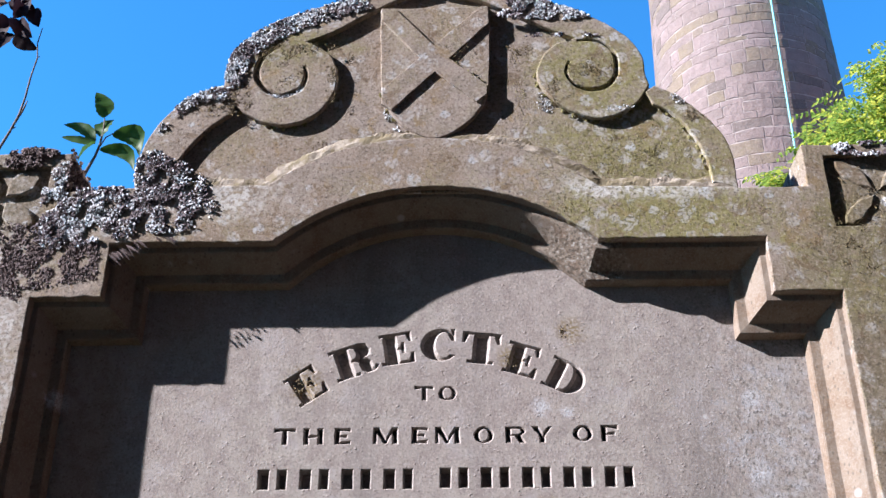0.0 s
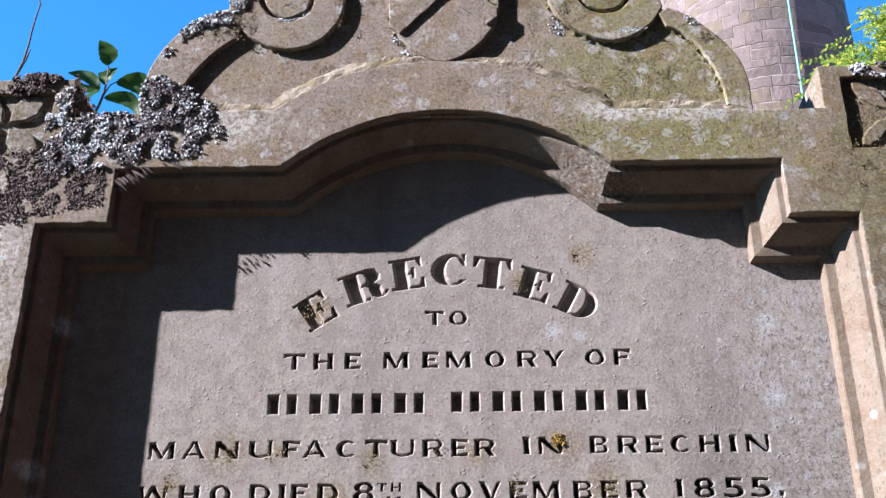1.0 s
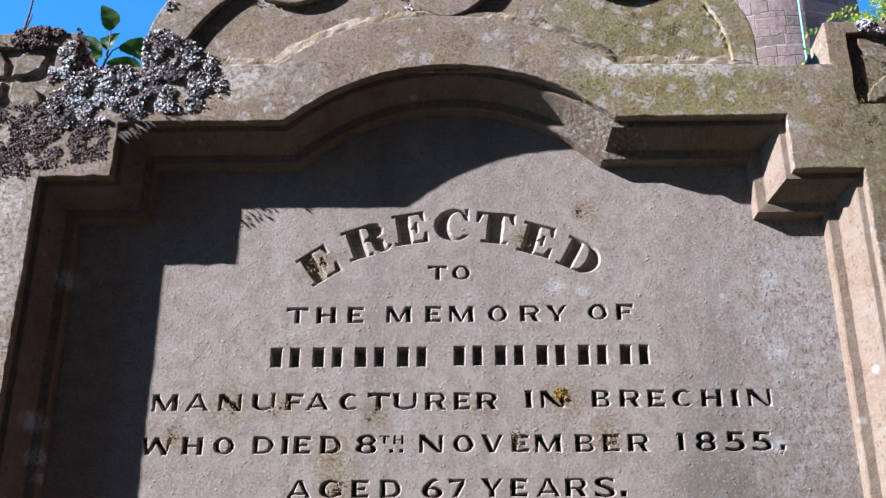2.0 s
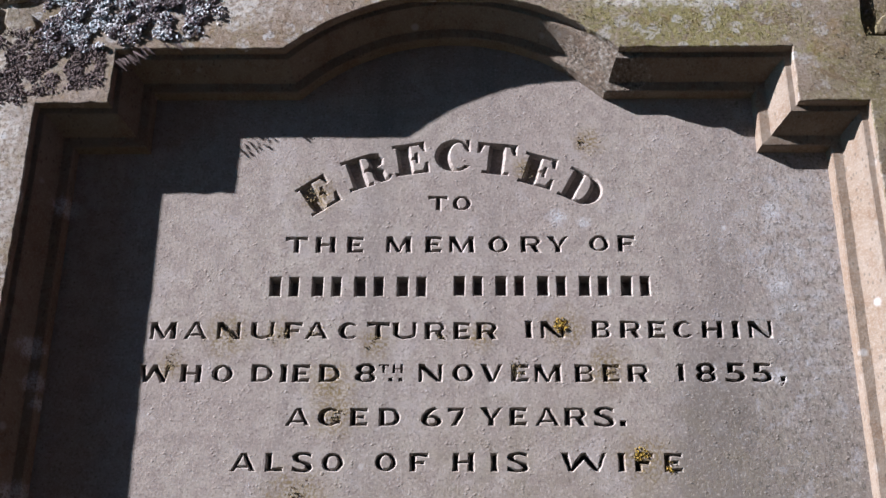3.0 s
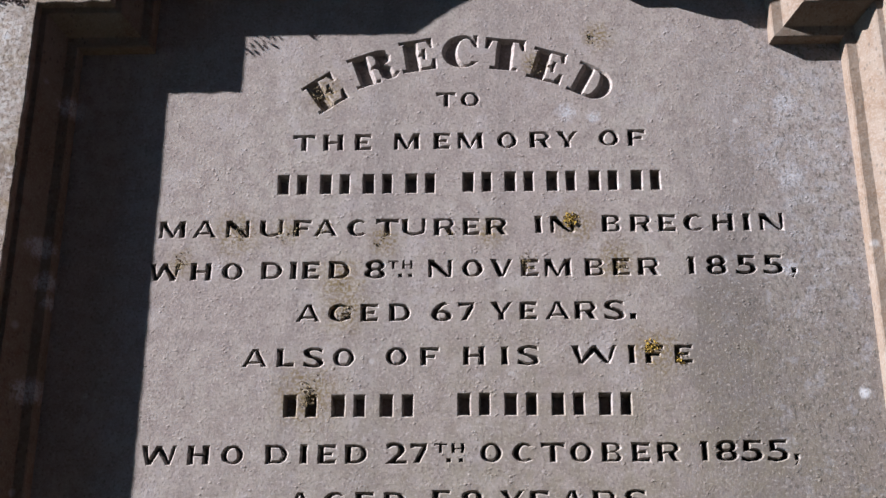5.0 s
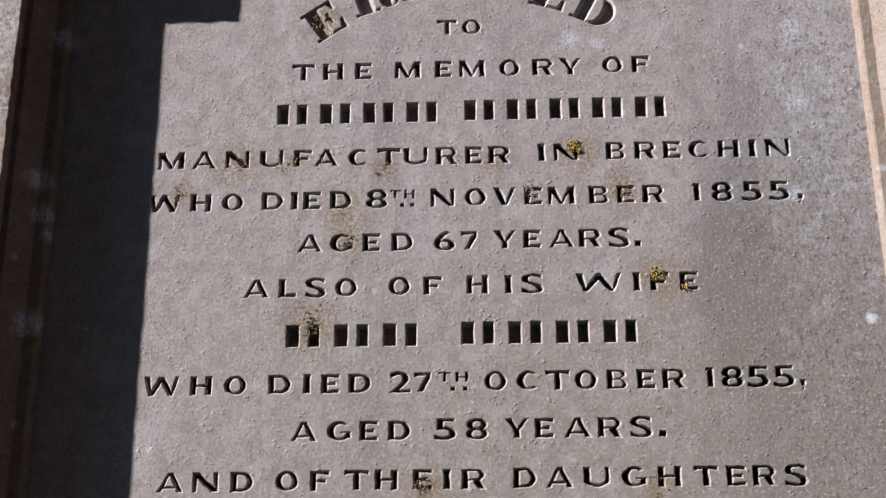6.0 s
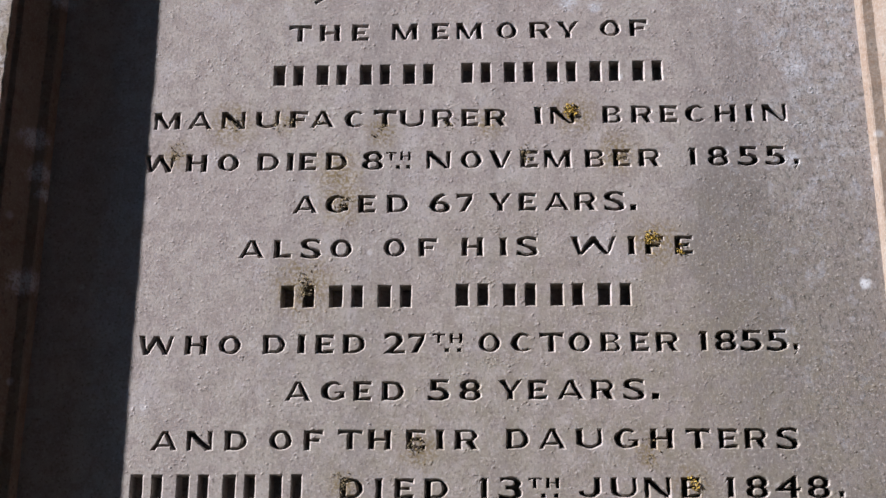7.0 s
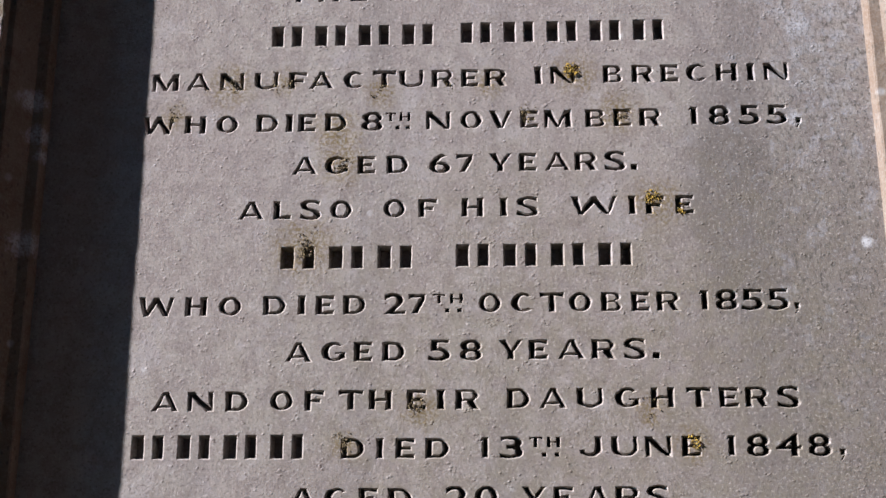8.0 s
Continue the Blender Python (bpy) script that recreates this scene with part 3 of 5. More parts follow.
def glyph(ch, w):
    """Contours of a heavy extended capital, one unit high and w wide, as the mason cut them."""
    s, b, c = STEM, ARM, w / 2
    if ch == "E":
        return [[(0, 0), (w, 0), (w, b + .05), (s, b), (s, .40), (w * .82, .37), (w * .82, .63), (s, .60), (s, 1 - b), (w, .95 - b), (w, 1), (0, 1)]]
    if ch == "F":
        return [[(0, 0), (s, 0), (s, .38), (w * .82, .35), (w * .82, .62), (s, .59), (s, 1 - b), (w, .93 - b), (w, 1), (0, 1)]]
    if ch == "L":
        return [[(0, 0), (w, 0), (w, b + .08), (s, b), (s, 1), (0, 1)]]
    if ch == "H":
        return [[(0, 0), (s, 0), (s, .40), (w - s, .40), (w - s, 0), (w, 0), (w, 1), (w - s, 1), (w - s, .61), (s, .61), (s, 1), (0, 1)]]
    if ch == "I":
        return [[(0, 0), (w, 0), (w - .03, .5), (w, 1), (0, 1), (.03, .5)]]
    if ch == "T":
        return [[(c - s / 2, 0), (c + s / 2, 0), (c + s / 2, 1 - b), (w, .92 - b), (w, 1), (0, 1), (0, .92 - b), (c - s / 2, 1 - b)]]
    if ch == "N":
        return [[(0, 0), (.27, 0), (.27, .58), (w - .34, 0), (w, 0), (w, 1), (w - .27, 1), (w - .27, .42), (.36, 1), (0, 1)]]
    if ch == "M":
        return [[(0, 0), (.25, 0), (.25, .56), (c - .10, 0), (c + .08, 0), (w - .36, .56), (w - .36, 0), (w, 0), (w, 1), (w - .36, 1), (c + .02, .38), (.38, 1), (0, 1)]]
    if ch == "V":
        return [[(c - .17, 0), (c + .16, 0), (w, 1), (w - .26, 1), (c + .05, .36), (.40, 1), (0, 1)]]
    if ch == "W":
        k = w / 1.86
        return [[(.28 * k, 0), (.28 * k + .28, 0), (c, .56), (w - .30 * k - .28, 0), (w - .30 * k, 0), (w, 1), (w - .24, 1), (w - .40 * k, .40), (c + .15, 1), (c - .15, 1), (.46 * k, .40), (.38, 1), (0, 1)]]
    if ch == "Y":
        return [[(c - s / 2, 0), (c + s / 2, 0), (c + s / 2, .40), (w, 1), (w - .28, 1), (c + .04, .62), (.40, 1), (0, 1), (c - s / 2, .40)]]
    if ch == "A":
        def leg(z):
            return .27 + (c - .25) * z / .80
        return [[(0, 0), (.27, 0), (leg(.17), .17), (w - leg(.17) - .08, .17), (w - .37, 0), (w, 0), (c + .16, 1), (c - .15, 1)],
                [(leg(.36), .36), (c - .04, .76), (w - leg(.36) - .08, .36)]]
    if ch == "U":
        return [[(0, 1), *arc(c, .38, c, 180, 360, 14, .38), (w, 1), (w - .26, 1), *arc((s + w - .26) / 2, .42, (w - .26 - s) / 2, 360, 180, 10, .42 - b), (s, 1)]]
    if ch == "J":
        return [[(w - s, 1), (w, 1), *arc(c, .36, c, 0, -180, 14, .36), (.30, .40), *arc((.30 + w - s) / 2, .38, (w - s - .30) / 2, 180, 360, 8, .38 - b)]]
    if ch == "O":
        return [arc(c, .5, c, 0, 345, 23, .51), arc(c, .5, c - s * .95, 0, 340, 17, .5 - b * .9)]
    if ch == "C":
        return [[*arc(c, .5, c, 38, 322, 22, .51), *arc(c + .06, .5, c - s + .02, 312, 48, 16, .5 - b * .9)]]
    if ch == "G":
        return [[*arc(c, .5, c, 38, 310, 20, .51), (w - .02, .14), (w - .02, .50), (c + .06, .50), (c + .06, .37), (w - .36, .36), *arc(c + .06, .5, c - s + .02, 300, 48, 14, .5 - b * .9)]]
    if ch == "D":
        return [[(0, 0), *arc(w * .48, .5, w * .52, -90, 90, 14, .5), (0, 1)],
                [(s, b), *arc(w * .50, .5, w * .50 - s * .95, -90, 90, 10, .5 - b), (s, 1 - b)]]
    if ch == "B":
        return [[(0, 0), *arc(w * .60, .27, w * .40, -90, 70, 8, .27), *arc(w * .56, .76, w * .39, -60, 90, 8, .24), (0, 1)],
                [(s, .18), *arc(w * .60, .30, w * .12, -80, 80, 5, .12), (s, .42)], [(s, .60), *arc(w * .56, .71, w * .11, -80, 80, 5, .11), (s, .82)]]
    if ch == "R":
        return [[(0, 0), (s, 0), (s, .38), (w * .44, .38), (w - .42, 0), (w, 0), (w * .78, .42), *arc(w * .56, .71, w * .39, -50, 90, 9, .29), (0, 1)],
                [(s, .56), *arc(w * .56, .69, w * .12, -85, 85, 5, .13), (s, .82)]]
    if ch == "1":
        return [[(w - s, 0), (w, 0), (w, 1), (w - s, 1), (0, .84), (0, .72), (w - s, .78)]]
    if ch == "7":
        return [[(w * .14, 0), (w * .14 + .38, 0), (w, .70), (w, 1), (0, 1), (0, .94 - b), (w - .34, 1 - b)]]
    if ch == ".":
        return [[(0, 0), (w, 0), (w, .34), (0, .34)]]
    if ch == ",":
        return [[(.08, .0), (.18, 0), (.04, -.20), (.16, -.22), (w, .10), (w, .34), (.04, .34)]]
    lines = GLYPHS[ch]
    a, e = min(p[0] for l in lines for p in l), max(p[0] for l in lines for p in l)
    lead = max(lines, key=lambda l: abs(area(l)))
    turn = -1 if area(lead) > 0 else 1
    return [shifted([((x - a) * w / (e - a), z) for x, z in l], turn * .045, turn * .085) for l in lines]


def word_cuts(text, lefts, z, h):
    """Contours of a word whose letters begin at lefts on the line at z, with capitals h high."""
    cuts = []
    for i, (ch, x) in enumerate(zip(text, lefts)):
        w = GLYPH_WIDTH.get(ch, 0.97)
        if i + 1 < len(lefts):
            w = min(w, (lefts[i + 1] - x) / h - (0.48 if ch == "W" else -0.02 if "A" in text[i:i + 2] else 0.12))
        w *= 1 + 0.03 * noise.noise(Vector((x * 90, z * 90, 1)))
        lean = 0.02 * noise.noise(Vector((x * 70, z * 70, 8)))
        for line in glyph(ch, w):
            cuts.append(bold([(x + (px + lean * pz) * h, z + pz * h) for px, pz in line]))
    return cuts


def bold(line):
    """The line as a chisel and the weather leave it: short steps, a little uneven."""
    out = worn(line, 0.0028, 0.0, 2)
    return [(x + 0.0004 * noise.noise(Vector((x * 420, z * 420, 3))) + 0.0009 * noise.noise(Vector((x * 120, z * 120, 5))),
             z + 0.0004 * noise.noise(Vector((x * 420, z * 420, 7))) + 0.0008 * noise.noise(Vector((x * 120, z * 120, 9)))) for x, z in out]


def slab_cuts(ch, cx, cz, angle, w, h):
    c, s = math.cos(radians(angle)), math.sin(radians(angle))
    out = []
    for k, line in enumerate(SLAB[ch]):
        pts = [((x - 0.46) * w, (z - 0.5) * h) for x, z in line]
        line = [(cx + x * c - z * s, cz + x * s + z * c) for x, z in pts]
        turn = 1 if area(line) > 0 else -1
        out.append(worn(shifted(line, -0.0012 * turn * (1 if k == 0 else -1)), 0.003, 0.0004, 5))
    return out


def bar_cuts(x0, x1, z, h, count):
    """Plain upright bars, two for each letter, in place of a name."""
    w = (x1 - x0) / (count - 0.22)
    out = []
    for i in range(count):
        for a, c in ((0.0, 0.30), (0.46, 0.72)):
            xa, xb = x0 + (i + a) * w, x0 + (i + c) * w
            out.append(worn([(xa, z), (xb, z), (xb, z + h), (xa, z + h)], 0.004, 0.0004, i))
    return out


H = 0.0245
TURN = 0.0042   # the lines rise a little to the right
ROWS = {}


def carve(line, text, lefts, base=None, h=H):
    z = line + TURN * (lefts[0] + 0.03) - 0.0008 if base is None else base
    ROWS.setdefault(line if base is None else 2.12, []).extend(word_cuts(text, lefts, z, h))


def name_bars(line, count, x0, x1):
    ROWS.setdefault(line, []).extend(bar_cuts(x0, x1, line + TURN * ((x0 + x1) / 2 - 0.02), 0.0292, count))


def small_th(line, x0, x1):
    z = line + TURN * ((x0 + x1) / 2 - 0.02)
    row = ROWS.setdefault(line, [])
    for ch, a, b in (("T", 0.0, 0.44), ("H", 0.56, 1.0)):
        for c in glyph(ch, 1.2):
            row.append(bold([(x0 + (x1 - x0) * (a + (b - a) * px / 1.2), z + 0.0110 + pz * 0.0125) for px, pz in c]))
    for k in (0.40, 0.80):
        x = x0 + (x1 - x0) * k
        row.append([(x, z), (x + 0.0065, z), (x + 0.006, z + 0.0060), (x, z + 0.0055)])


def lettering():
    carve(2.0690, "TO", (-0.015, 0.018), 2.1300, 0.0225)
    carve(2.069, "THE", (-0.205, -0.165, -0.123))
    carve(2.069, "MEMORY", (-0.07, -0.018, 0.014, 0.066, 0.109, 0.144))
    carve(2.069, "OF", (0.2, 0.238))
    name_bars(2.0055, 4, -0.223, -0.011)
    name_bars(2.0055, 5, 0.02, 0.282)
    carve(1.948, "MANUFACTURER", (-0.374, -0.331, -0.287, -0.243, -0.199, -0.173, -0.129, -0.092, -0.058, -0.017, 0.02, 0.05))
    carve(1.948, "IN", (0.113, 0.133))
    carve(1.948, "BRECHIN", (0.199, 0.235, 0.271, 0.303, 0.34, 0.379, 0.4))
    carve(1.8898, "WHO", (-0.383, -0.329, -0.289))
    carve(1.8898, "DIED", (-0.238, -0.201, -0.185, -0.151))
    carve(1.8898, "8", (-0.103,))
    carve(1.8898, "NOVEMBER", (-0.024, 0.019, 0.055, 0.094, 0.124, 0.175, 0.21, 0.242))
    carve(1.8898, "1855,", (0.304, 0.33, 0.367, 0.401, 0.433))
    small_th(1.8898, -0.075, -0.043)
    carve(1.8325, "AGED", (-0.191, -0.15, -0.109, -0.073))
    carve(1.8325, "67", (-0.018, 0.014))
    carve(1.8325, "YEARS.", (0.054, 0.091, 0.123, 0.16, 0.199, 0.229))
    carve(1.7748, "ALSO", (-0.256, -0.212, -0.177, -0.142))
    carve(1.7748, "OF", (-0.076, -0.033))
    carve(1.7748, "HIS", (0.02, 0.067, 0.09))
    carve(1.7748, "WIFE", (0.154, 0.224, 0.245, 0.281))
    name_bars(1.7102, 3, -0.201, -0.036)
    name_bars(1.7102, 4, 0.013, 0.23)
    carve(1.6545, "WHO", (-0.372, -0.315, -0.274))
    carve(1.6545, "DIED", (-0.22, -0.178, -0.156, -0.123))
    carve(1.6545, "27", (-0.072, -0.044))
    carve(1.6545, "OCTOBER", (0.04, 0.079, 0.113, 0.148, 0.186, 0.222, 0.252))
    carve(1.6545, "1855,", (0.303, 0.324, 0.354, 0.385, 0.413))
    small_th(1.6545, -0.015, 0.022)
    carve(1.5972, "AGED", (-0.191, -0.148, -0.109, -0.075))
    carve(1.5972, "58", (-0.018, 0.019))
    carve(1.5972, "YEARS.", (0.063, 0.099, 0.133, 0.173, 0.213, 0.245))
    carve(1.5392, "AND", (-0.348, -0.305, -0.26))
    carve(1.5392, "OF", (-0.207, -0.166))
    carve(1.5392, "THEIR", (-0.126, -0.09, -0.045, -0.01, 0.012))
    carve(1.5392, "DAUGHTERS", (0.072, 0.11, 0.154, 0.198, 0.24, 0.281, 0.319, 0.349, 0.388))
    name_bars(1.4825, 4, -0.369, -0.162)
    carve(1.4825, "DIED", (-0.122, -0.081, -0.058, -0.023))
    carve(1.4825, "13", (0.04, 0.065))
    carve(1.4825, "JUNE", (0.155, 0.192, 0.231, 0.273))
    carve(1.4825, "1848,", (0.324, 0.349, 0.382, 0.419, 0.451))
    small_th(1.4825, 0.097, 0.134)
    carve(1.4258, "AGED", (-0.181, -0.140, -0.100, -0.066))
    carve(1.4258, "20", (0.002, 0.036))
    carve(1.4258, "YEARS.", (0.087, 0.124, 0.158, 0.195, 0.232, 0.258))


lettering()


def inscription():
    first = []
    for ch, cx, cz, angle, w in (("E", -0.1645, 2.1545, 34, .050), ("R", -0.1025, 2.1900, 20, .060), ("E", -0.0395, 2.2090, 9, .050), ("C", 0.0190, 2.2140, 1, .052),
                                 ("T", 0.0770, 2.2088, -6, .055), ("E", 0.1360, 2.1905, -17, .050), ("D", 0.1930, 2.1650, -27, .053)):
        first += slab_cuts(ch, cx, cz, angle, w, 0.0470)
    ROWS[2.12] = first + ROWS[2.12]
    cuts_by_row = list(ROWS.items())
    verts, faces = [], []
    edges = [2.47] + [2.108] + [0.5 * (a[0] + 0.0) + 0.5 * (b[0] + 0.032) for a, b in zip(cuts_by_row[1:], cuts_by_row[2:])] + [1.40]
    for row, ((z, cuts), top, low) in enumerate(zip(cuts_by_row, edges, edges[1:])):
        outer = [(-0.52, low), (0.56, low), (0.56, top), (-0.52, top)]
        holes = []
        for c in cuts:
            holes.append(c)
        filled([outer] + holes, 0.0, verts, faces)
        groups = [(c, area(c)) for c in holes]
        for i, (c, a) in enumerate(groups):
            # a line inside another is the island in the middle of a letter
            x, z0 = c[0]
            inside = sum(in_line(x, z0, d) for j, (d, _) in enumerate(groups) if j != i) % 2
            high = max(p[1] for p in c) - min(p[1] for p in c)
            if row == 0 and max(p[1] for p in c) > 2.157:
                depth, reach, arris = 0.0086, 0.0052, 0.0020
            elif high > 0.027:
                depth, reach, arris = 0.0200, 0.0026, 0.0015
            elif high < 0.014 and not inside:
                depth, reach, arris = 0.0055, 0.0011, 0.0006
            else:
                depth, reach, arris = 0.0072, 0.0025, 0.0015
            s = 1 if (a > 0) != bool(inside) else -1
            lip, edge, foot = shifted(c, s * arris * 0.45), shifted(c, s * arris), shifted(c, s * reach)
            wall(c, 0.0, lip, arris * 0.30, verts, faces)
            wall(lip, arris * 0.30, edge, arris, verts, faces)
            wall(edge, arris, foot, depth, verts, faces)
    k = len(verts)
    for x, z in ((-0.52, BASE + 0.1), (0.56, BASE + 0.1), (0.56, 1.40), (-0.52, 1.40)):
        verts.append((x, 0.0, z))
    faces.append((k, k + 1, k + 2, k + 3))
    k = len(verts)
    for low, top, y in ((1.38, 2.112, 0.0201), (2.112, 2.30, 0.0087)):
        k = len(verts)
        verts.extend((x, y, z) for x, z in ((-0.50, low), (0.54, low), (0.54, top), (-0.50, top)))
        faces.append((k, k + 1, k + 2, k + 3))
    part("inscription_panel", verts, faces, PANEL, grave, "smooth pinkish sandstone panel with deep cut lettering", weld=True)


def in_line(x, z, c):
    hit = False
    for i in range(len(c)):
        (xa, za), (xb, zb) = c[i - 1], c[i]
        if (za > z) != (zb > z) and x < (xb - xa) * (z - za) / (zb - za) + xa:
            hit = not hit
    return hit


inscription()

# ---- the pediment ----
outline_left = smooth_line([(-0.428, 2.440), (-0.430, 2.488), (-0.414, 2.545), (-0.384, 2.591), (-0.350, 2.618), (-0.312, 2.634)], 5)
volute_left = smooth_line([(-0.313, 2.650), (-0.308, 2.685), (-0.290, 2.716), (-0.248, 2.750), (-0.178, 2.784), (-0.120, 2.808), (-0.05, 2.845), (0.014, 2.860)], 5)
volute_right = smooth_line([(0.014, 2.860), (0.075, 2.845), (0.14, 2.812), (0.195, 2.790), (0.265, 2.758), (0.315, 2.718), (0.336, 2.680), (0.338, 2.645), (0.343, 2.625)], 5)
outline_right = smooth_line([(0.350, 2.622), (0.384, 2.602), (0.430, 2.553), (0.453, 2.502), (0.456, 2.434)], 5)
plate("pediment", [outline_left + volute_left + volute_right + outline_right], FIELD, BACK, STONE, grave, 0.002, 0.0008, label="mossy sunk field above the arch")

# the weathered slope on top of the arched band
swept("ledge", dense(ledge, 0.005), [(0.0, FRONT + 0.0012), (-0.005, FRONT + 0.0020), (-0.013, FRONT + 0.0050), (-0.0210, FIELD + 0.001)], PALE, grave, "crumbling pale ledge on top of the arched band")

inner_left = smooth_line([(-0.379, 2.448), (-0.374, 2.478), (-0.358, 2.512), (-0.330, 2.550), (-0.296, 2.580)], 5)
plate("rim", [outline_left + [(-0.290, 2.622)] + inner_left[::-1]], FRONT + 0.0005, FIELD + 0.001, STONE, grave, 0.002)
inner_right = smooth_line([(0.345, 2.588), (0.373, 2.570), (0.400, 2.530), (0.416, 2.485), (0.420, 2.446)], 5)
plate("rim", [[(0.335, 2.610)] + outline_right + inner_right[::-1]], FRONT + 0.0005, FIELD + 0.001, STONE, grave, 0.002)


def spiral(cx, cz, steps, width):
    """A groove through (angle, radius) steps, as a closed line."""
    path = smooth_line([(cx + r * math.cos(radians(a)), cz + r * math.sin(radians(a))) for a, r in steps], 6)
    out, back = [], []
    n = len(path)
    for i, p in enumerate(path):
        a, b = path[max(i - 1, 0)], path[min(i + 1, n - 1)]
        u = Vector((b[0] - a[0], b[1] - a[1])).normalized()
        w = width * min(1.0, 0.35 + 2.5 * i / n, 0.35 + 2.5 * (n - 1 - i) / n) / 2
        out.append((p[0] - u.y * w, p[1] + u.x * w))
        back.append((p[0] + u.y * w, p[1] - u.x * w))
    return out + back[::-1]


# each volute: a band down from the crown that curls into a scroll
low_left = smooth_line([(0.014, 2.815), (-0.040, 2.802), (-0.100, 2.766), (-0.150, 2.733), (-0.187, 2.716)], 4)
disc_left = smooth_line([(-0.187, 2.716), (-0.150, 2.688), (-0.137, 2.641), (-0.152, 2.594), (-0.185, 2.563), (-0.225, 2.556), (-0.262, 2.570), (-0.289, 2.592), (-0.313, 2.634)], 5)
groove_left = spiral(-0.222, 2.660, [(104, 0.048), (120, 0.045), (140, 0.043), (180, 0.042), (220, 0.044), (265, 0.050), (305, 0.046), (340, 0.038), (372, 0.033)], 0.0075)
plate("scroll", [volute_left + low_left[1:] + disc_left[1:], groove_left], FRONT, FIELD + 0.001, STONE, grave, 0.0022, label="lichen-crusted carved scroll")
low_right = smooth_line([(0.232, 2.716), (0.190, 2.738), (0.140, 2.768), (0.075, 2.800), (0.014, 2.815)], 4)
disc_right = smooth_line([(0.343, 2.622), (0.318, 2.586), (0.275, 2.563), (0.235, 2.568), (0.195, 2.597), (0.171, 2.640), (0.182, 2.682), (0.205, 2.706), (0.232, 2.716)], 5)
groove_right = spiral(0.254, 2.651, [(105, 0.062), (75, 0.060), (45, 0.053), (15, 0.043), (-20, 0.039), (-60, 0.037), (-100, 0.036), (-140, 0.036), (-180, 0.037), (-212, 0.037)], 0.006)
plate("scroll", [volute_right + disc_right[1:] + low_right[1:], groove_right], FRONT, FIELD + 0.001, STONE, grave, 0.0022, label="mossy carved scroll")

# the shield and its diagonal cross
shield = [(-0.074, 2.780), (0.101, 2.783), (0.100, 2.70), *smooth_line([(0.097, 2.625), (0.088, 2.592), (0.060, 2.553), (0.014, 2.527), (-0.030, 2.549), (-0.058, 2.585), (-0.069, 2.62)], 5), (-0.072, 2.70)]
plate("shield", [shield], FRONT - 0.0005, FIELD + 0.001, STONE, grave, 0.0018, label="carved stone shield with a diagonal cross")
cross = [(-0.068, 2.590), (-0.052, 2.578), (0.014, 2.650), (0.078, 2.592), (0.094, 2.606), (0.094, 2.624), (0.036, 2.676), (0.099, 2.745), (0.099, 2.780), (0.088, 2.781), (0.012, 2.702),
         (-0.050, 2.778), (-0.072, 2.778), (-0.070, 2.752), (-0.010, 2.678), (-0.068, 2.616)]
plate("saltire", [cross], FRONT - 0.0045, FRONT, STONE, grave, 0.0012, 0.0008)


# ---- corner blocks with a sunk square ----
def corner_carving(sq, motif, proud):
    verts, faces = [], []
    filled([[(sq[0] - 0.005, sq[2] - 0.005), (sq[1] + 0.005, sq[2] - 0.005), (sq[1] + 0.005, sq[3] + 0.005), (sq[0] - 0.005, sq[3] + 0.005)]], FRONT + 0.0075, verts, faces)
    square = part("sunk_square", verts, faces, STONE, grave, "sunk square with a carved leaf cross")
    for m in motif:
        plate("carving", [m], FRONT + 0.0075 - proud, FRONT + 0.008, STONE, square, 0.0028, 0.0014)


def petals(cx, cz, r, wide):
    """Four pointed leaves set crosswise."""
    out = []
    for k in range(4):
        a = radians(45 + 90 * k)
        u, v = (math.cos(a), math.sin(a)), (-math.sin(a), math.cos(a))
        line = []
        for s, w in ((0.10, 0.0), (0.40, 0.20), (0.72, 0.26), (1.0, 0.16), (1.12, 0.0), (1.0, -0.16), (0.72, -0.26), (0.40, -0.20)):
            line.append((cx + r * (u[0] * s + v[0] * w * wide), cz + r * (u[1] * s + v[1] * w * wide)))
        out.append(line)
    return out


corner_carving(SQUARES[0], petals(-0.623, 2.430, 0.062, 1.25), 0.0055)
corner_carving(SQUARES[1], petals(0.657, 2.429, 0.068, 0.75), 0.0034)


def plinth():
    verts, faces = [], []
    rings = [(0, 0.0), (0, 0.24), (0.035, 0.285), (0.05, BASE)]
    for inset, z in rings:
        for x, y in ((-0.84, -0.16), (0.865, -0.16), (0.865, 0.21), (-0.84, 0.21)):
            verts.append((x + (inset if x < 0 else -inset), y + (inset if y < 0 else -inset), z - (0.06 if z == 0 else 0)))
    for i in range(3):
        for k in range(4):
            a, b = i * 4 + k, i * 4 + (k + 1) % 4
            faces.append((a, b, b + 4, a + 4))
    faces.append((12, 13, 14, 15))
    part("plinth", verts, faces, STONE, grave)


plinth()


# ---- lichen crusts: many small curled lobes ----
OUTLINE = outline_left + volute_left + volute_right + outline_right
WIDE_OPENING = [(-0.565, 1.0), (-0.565, 2.279), (-0.463, 2.279), (-0.463, 2.358), (0.497, 2.365), (0.591, 2.279), (0.591, 1.0)]


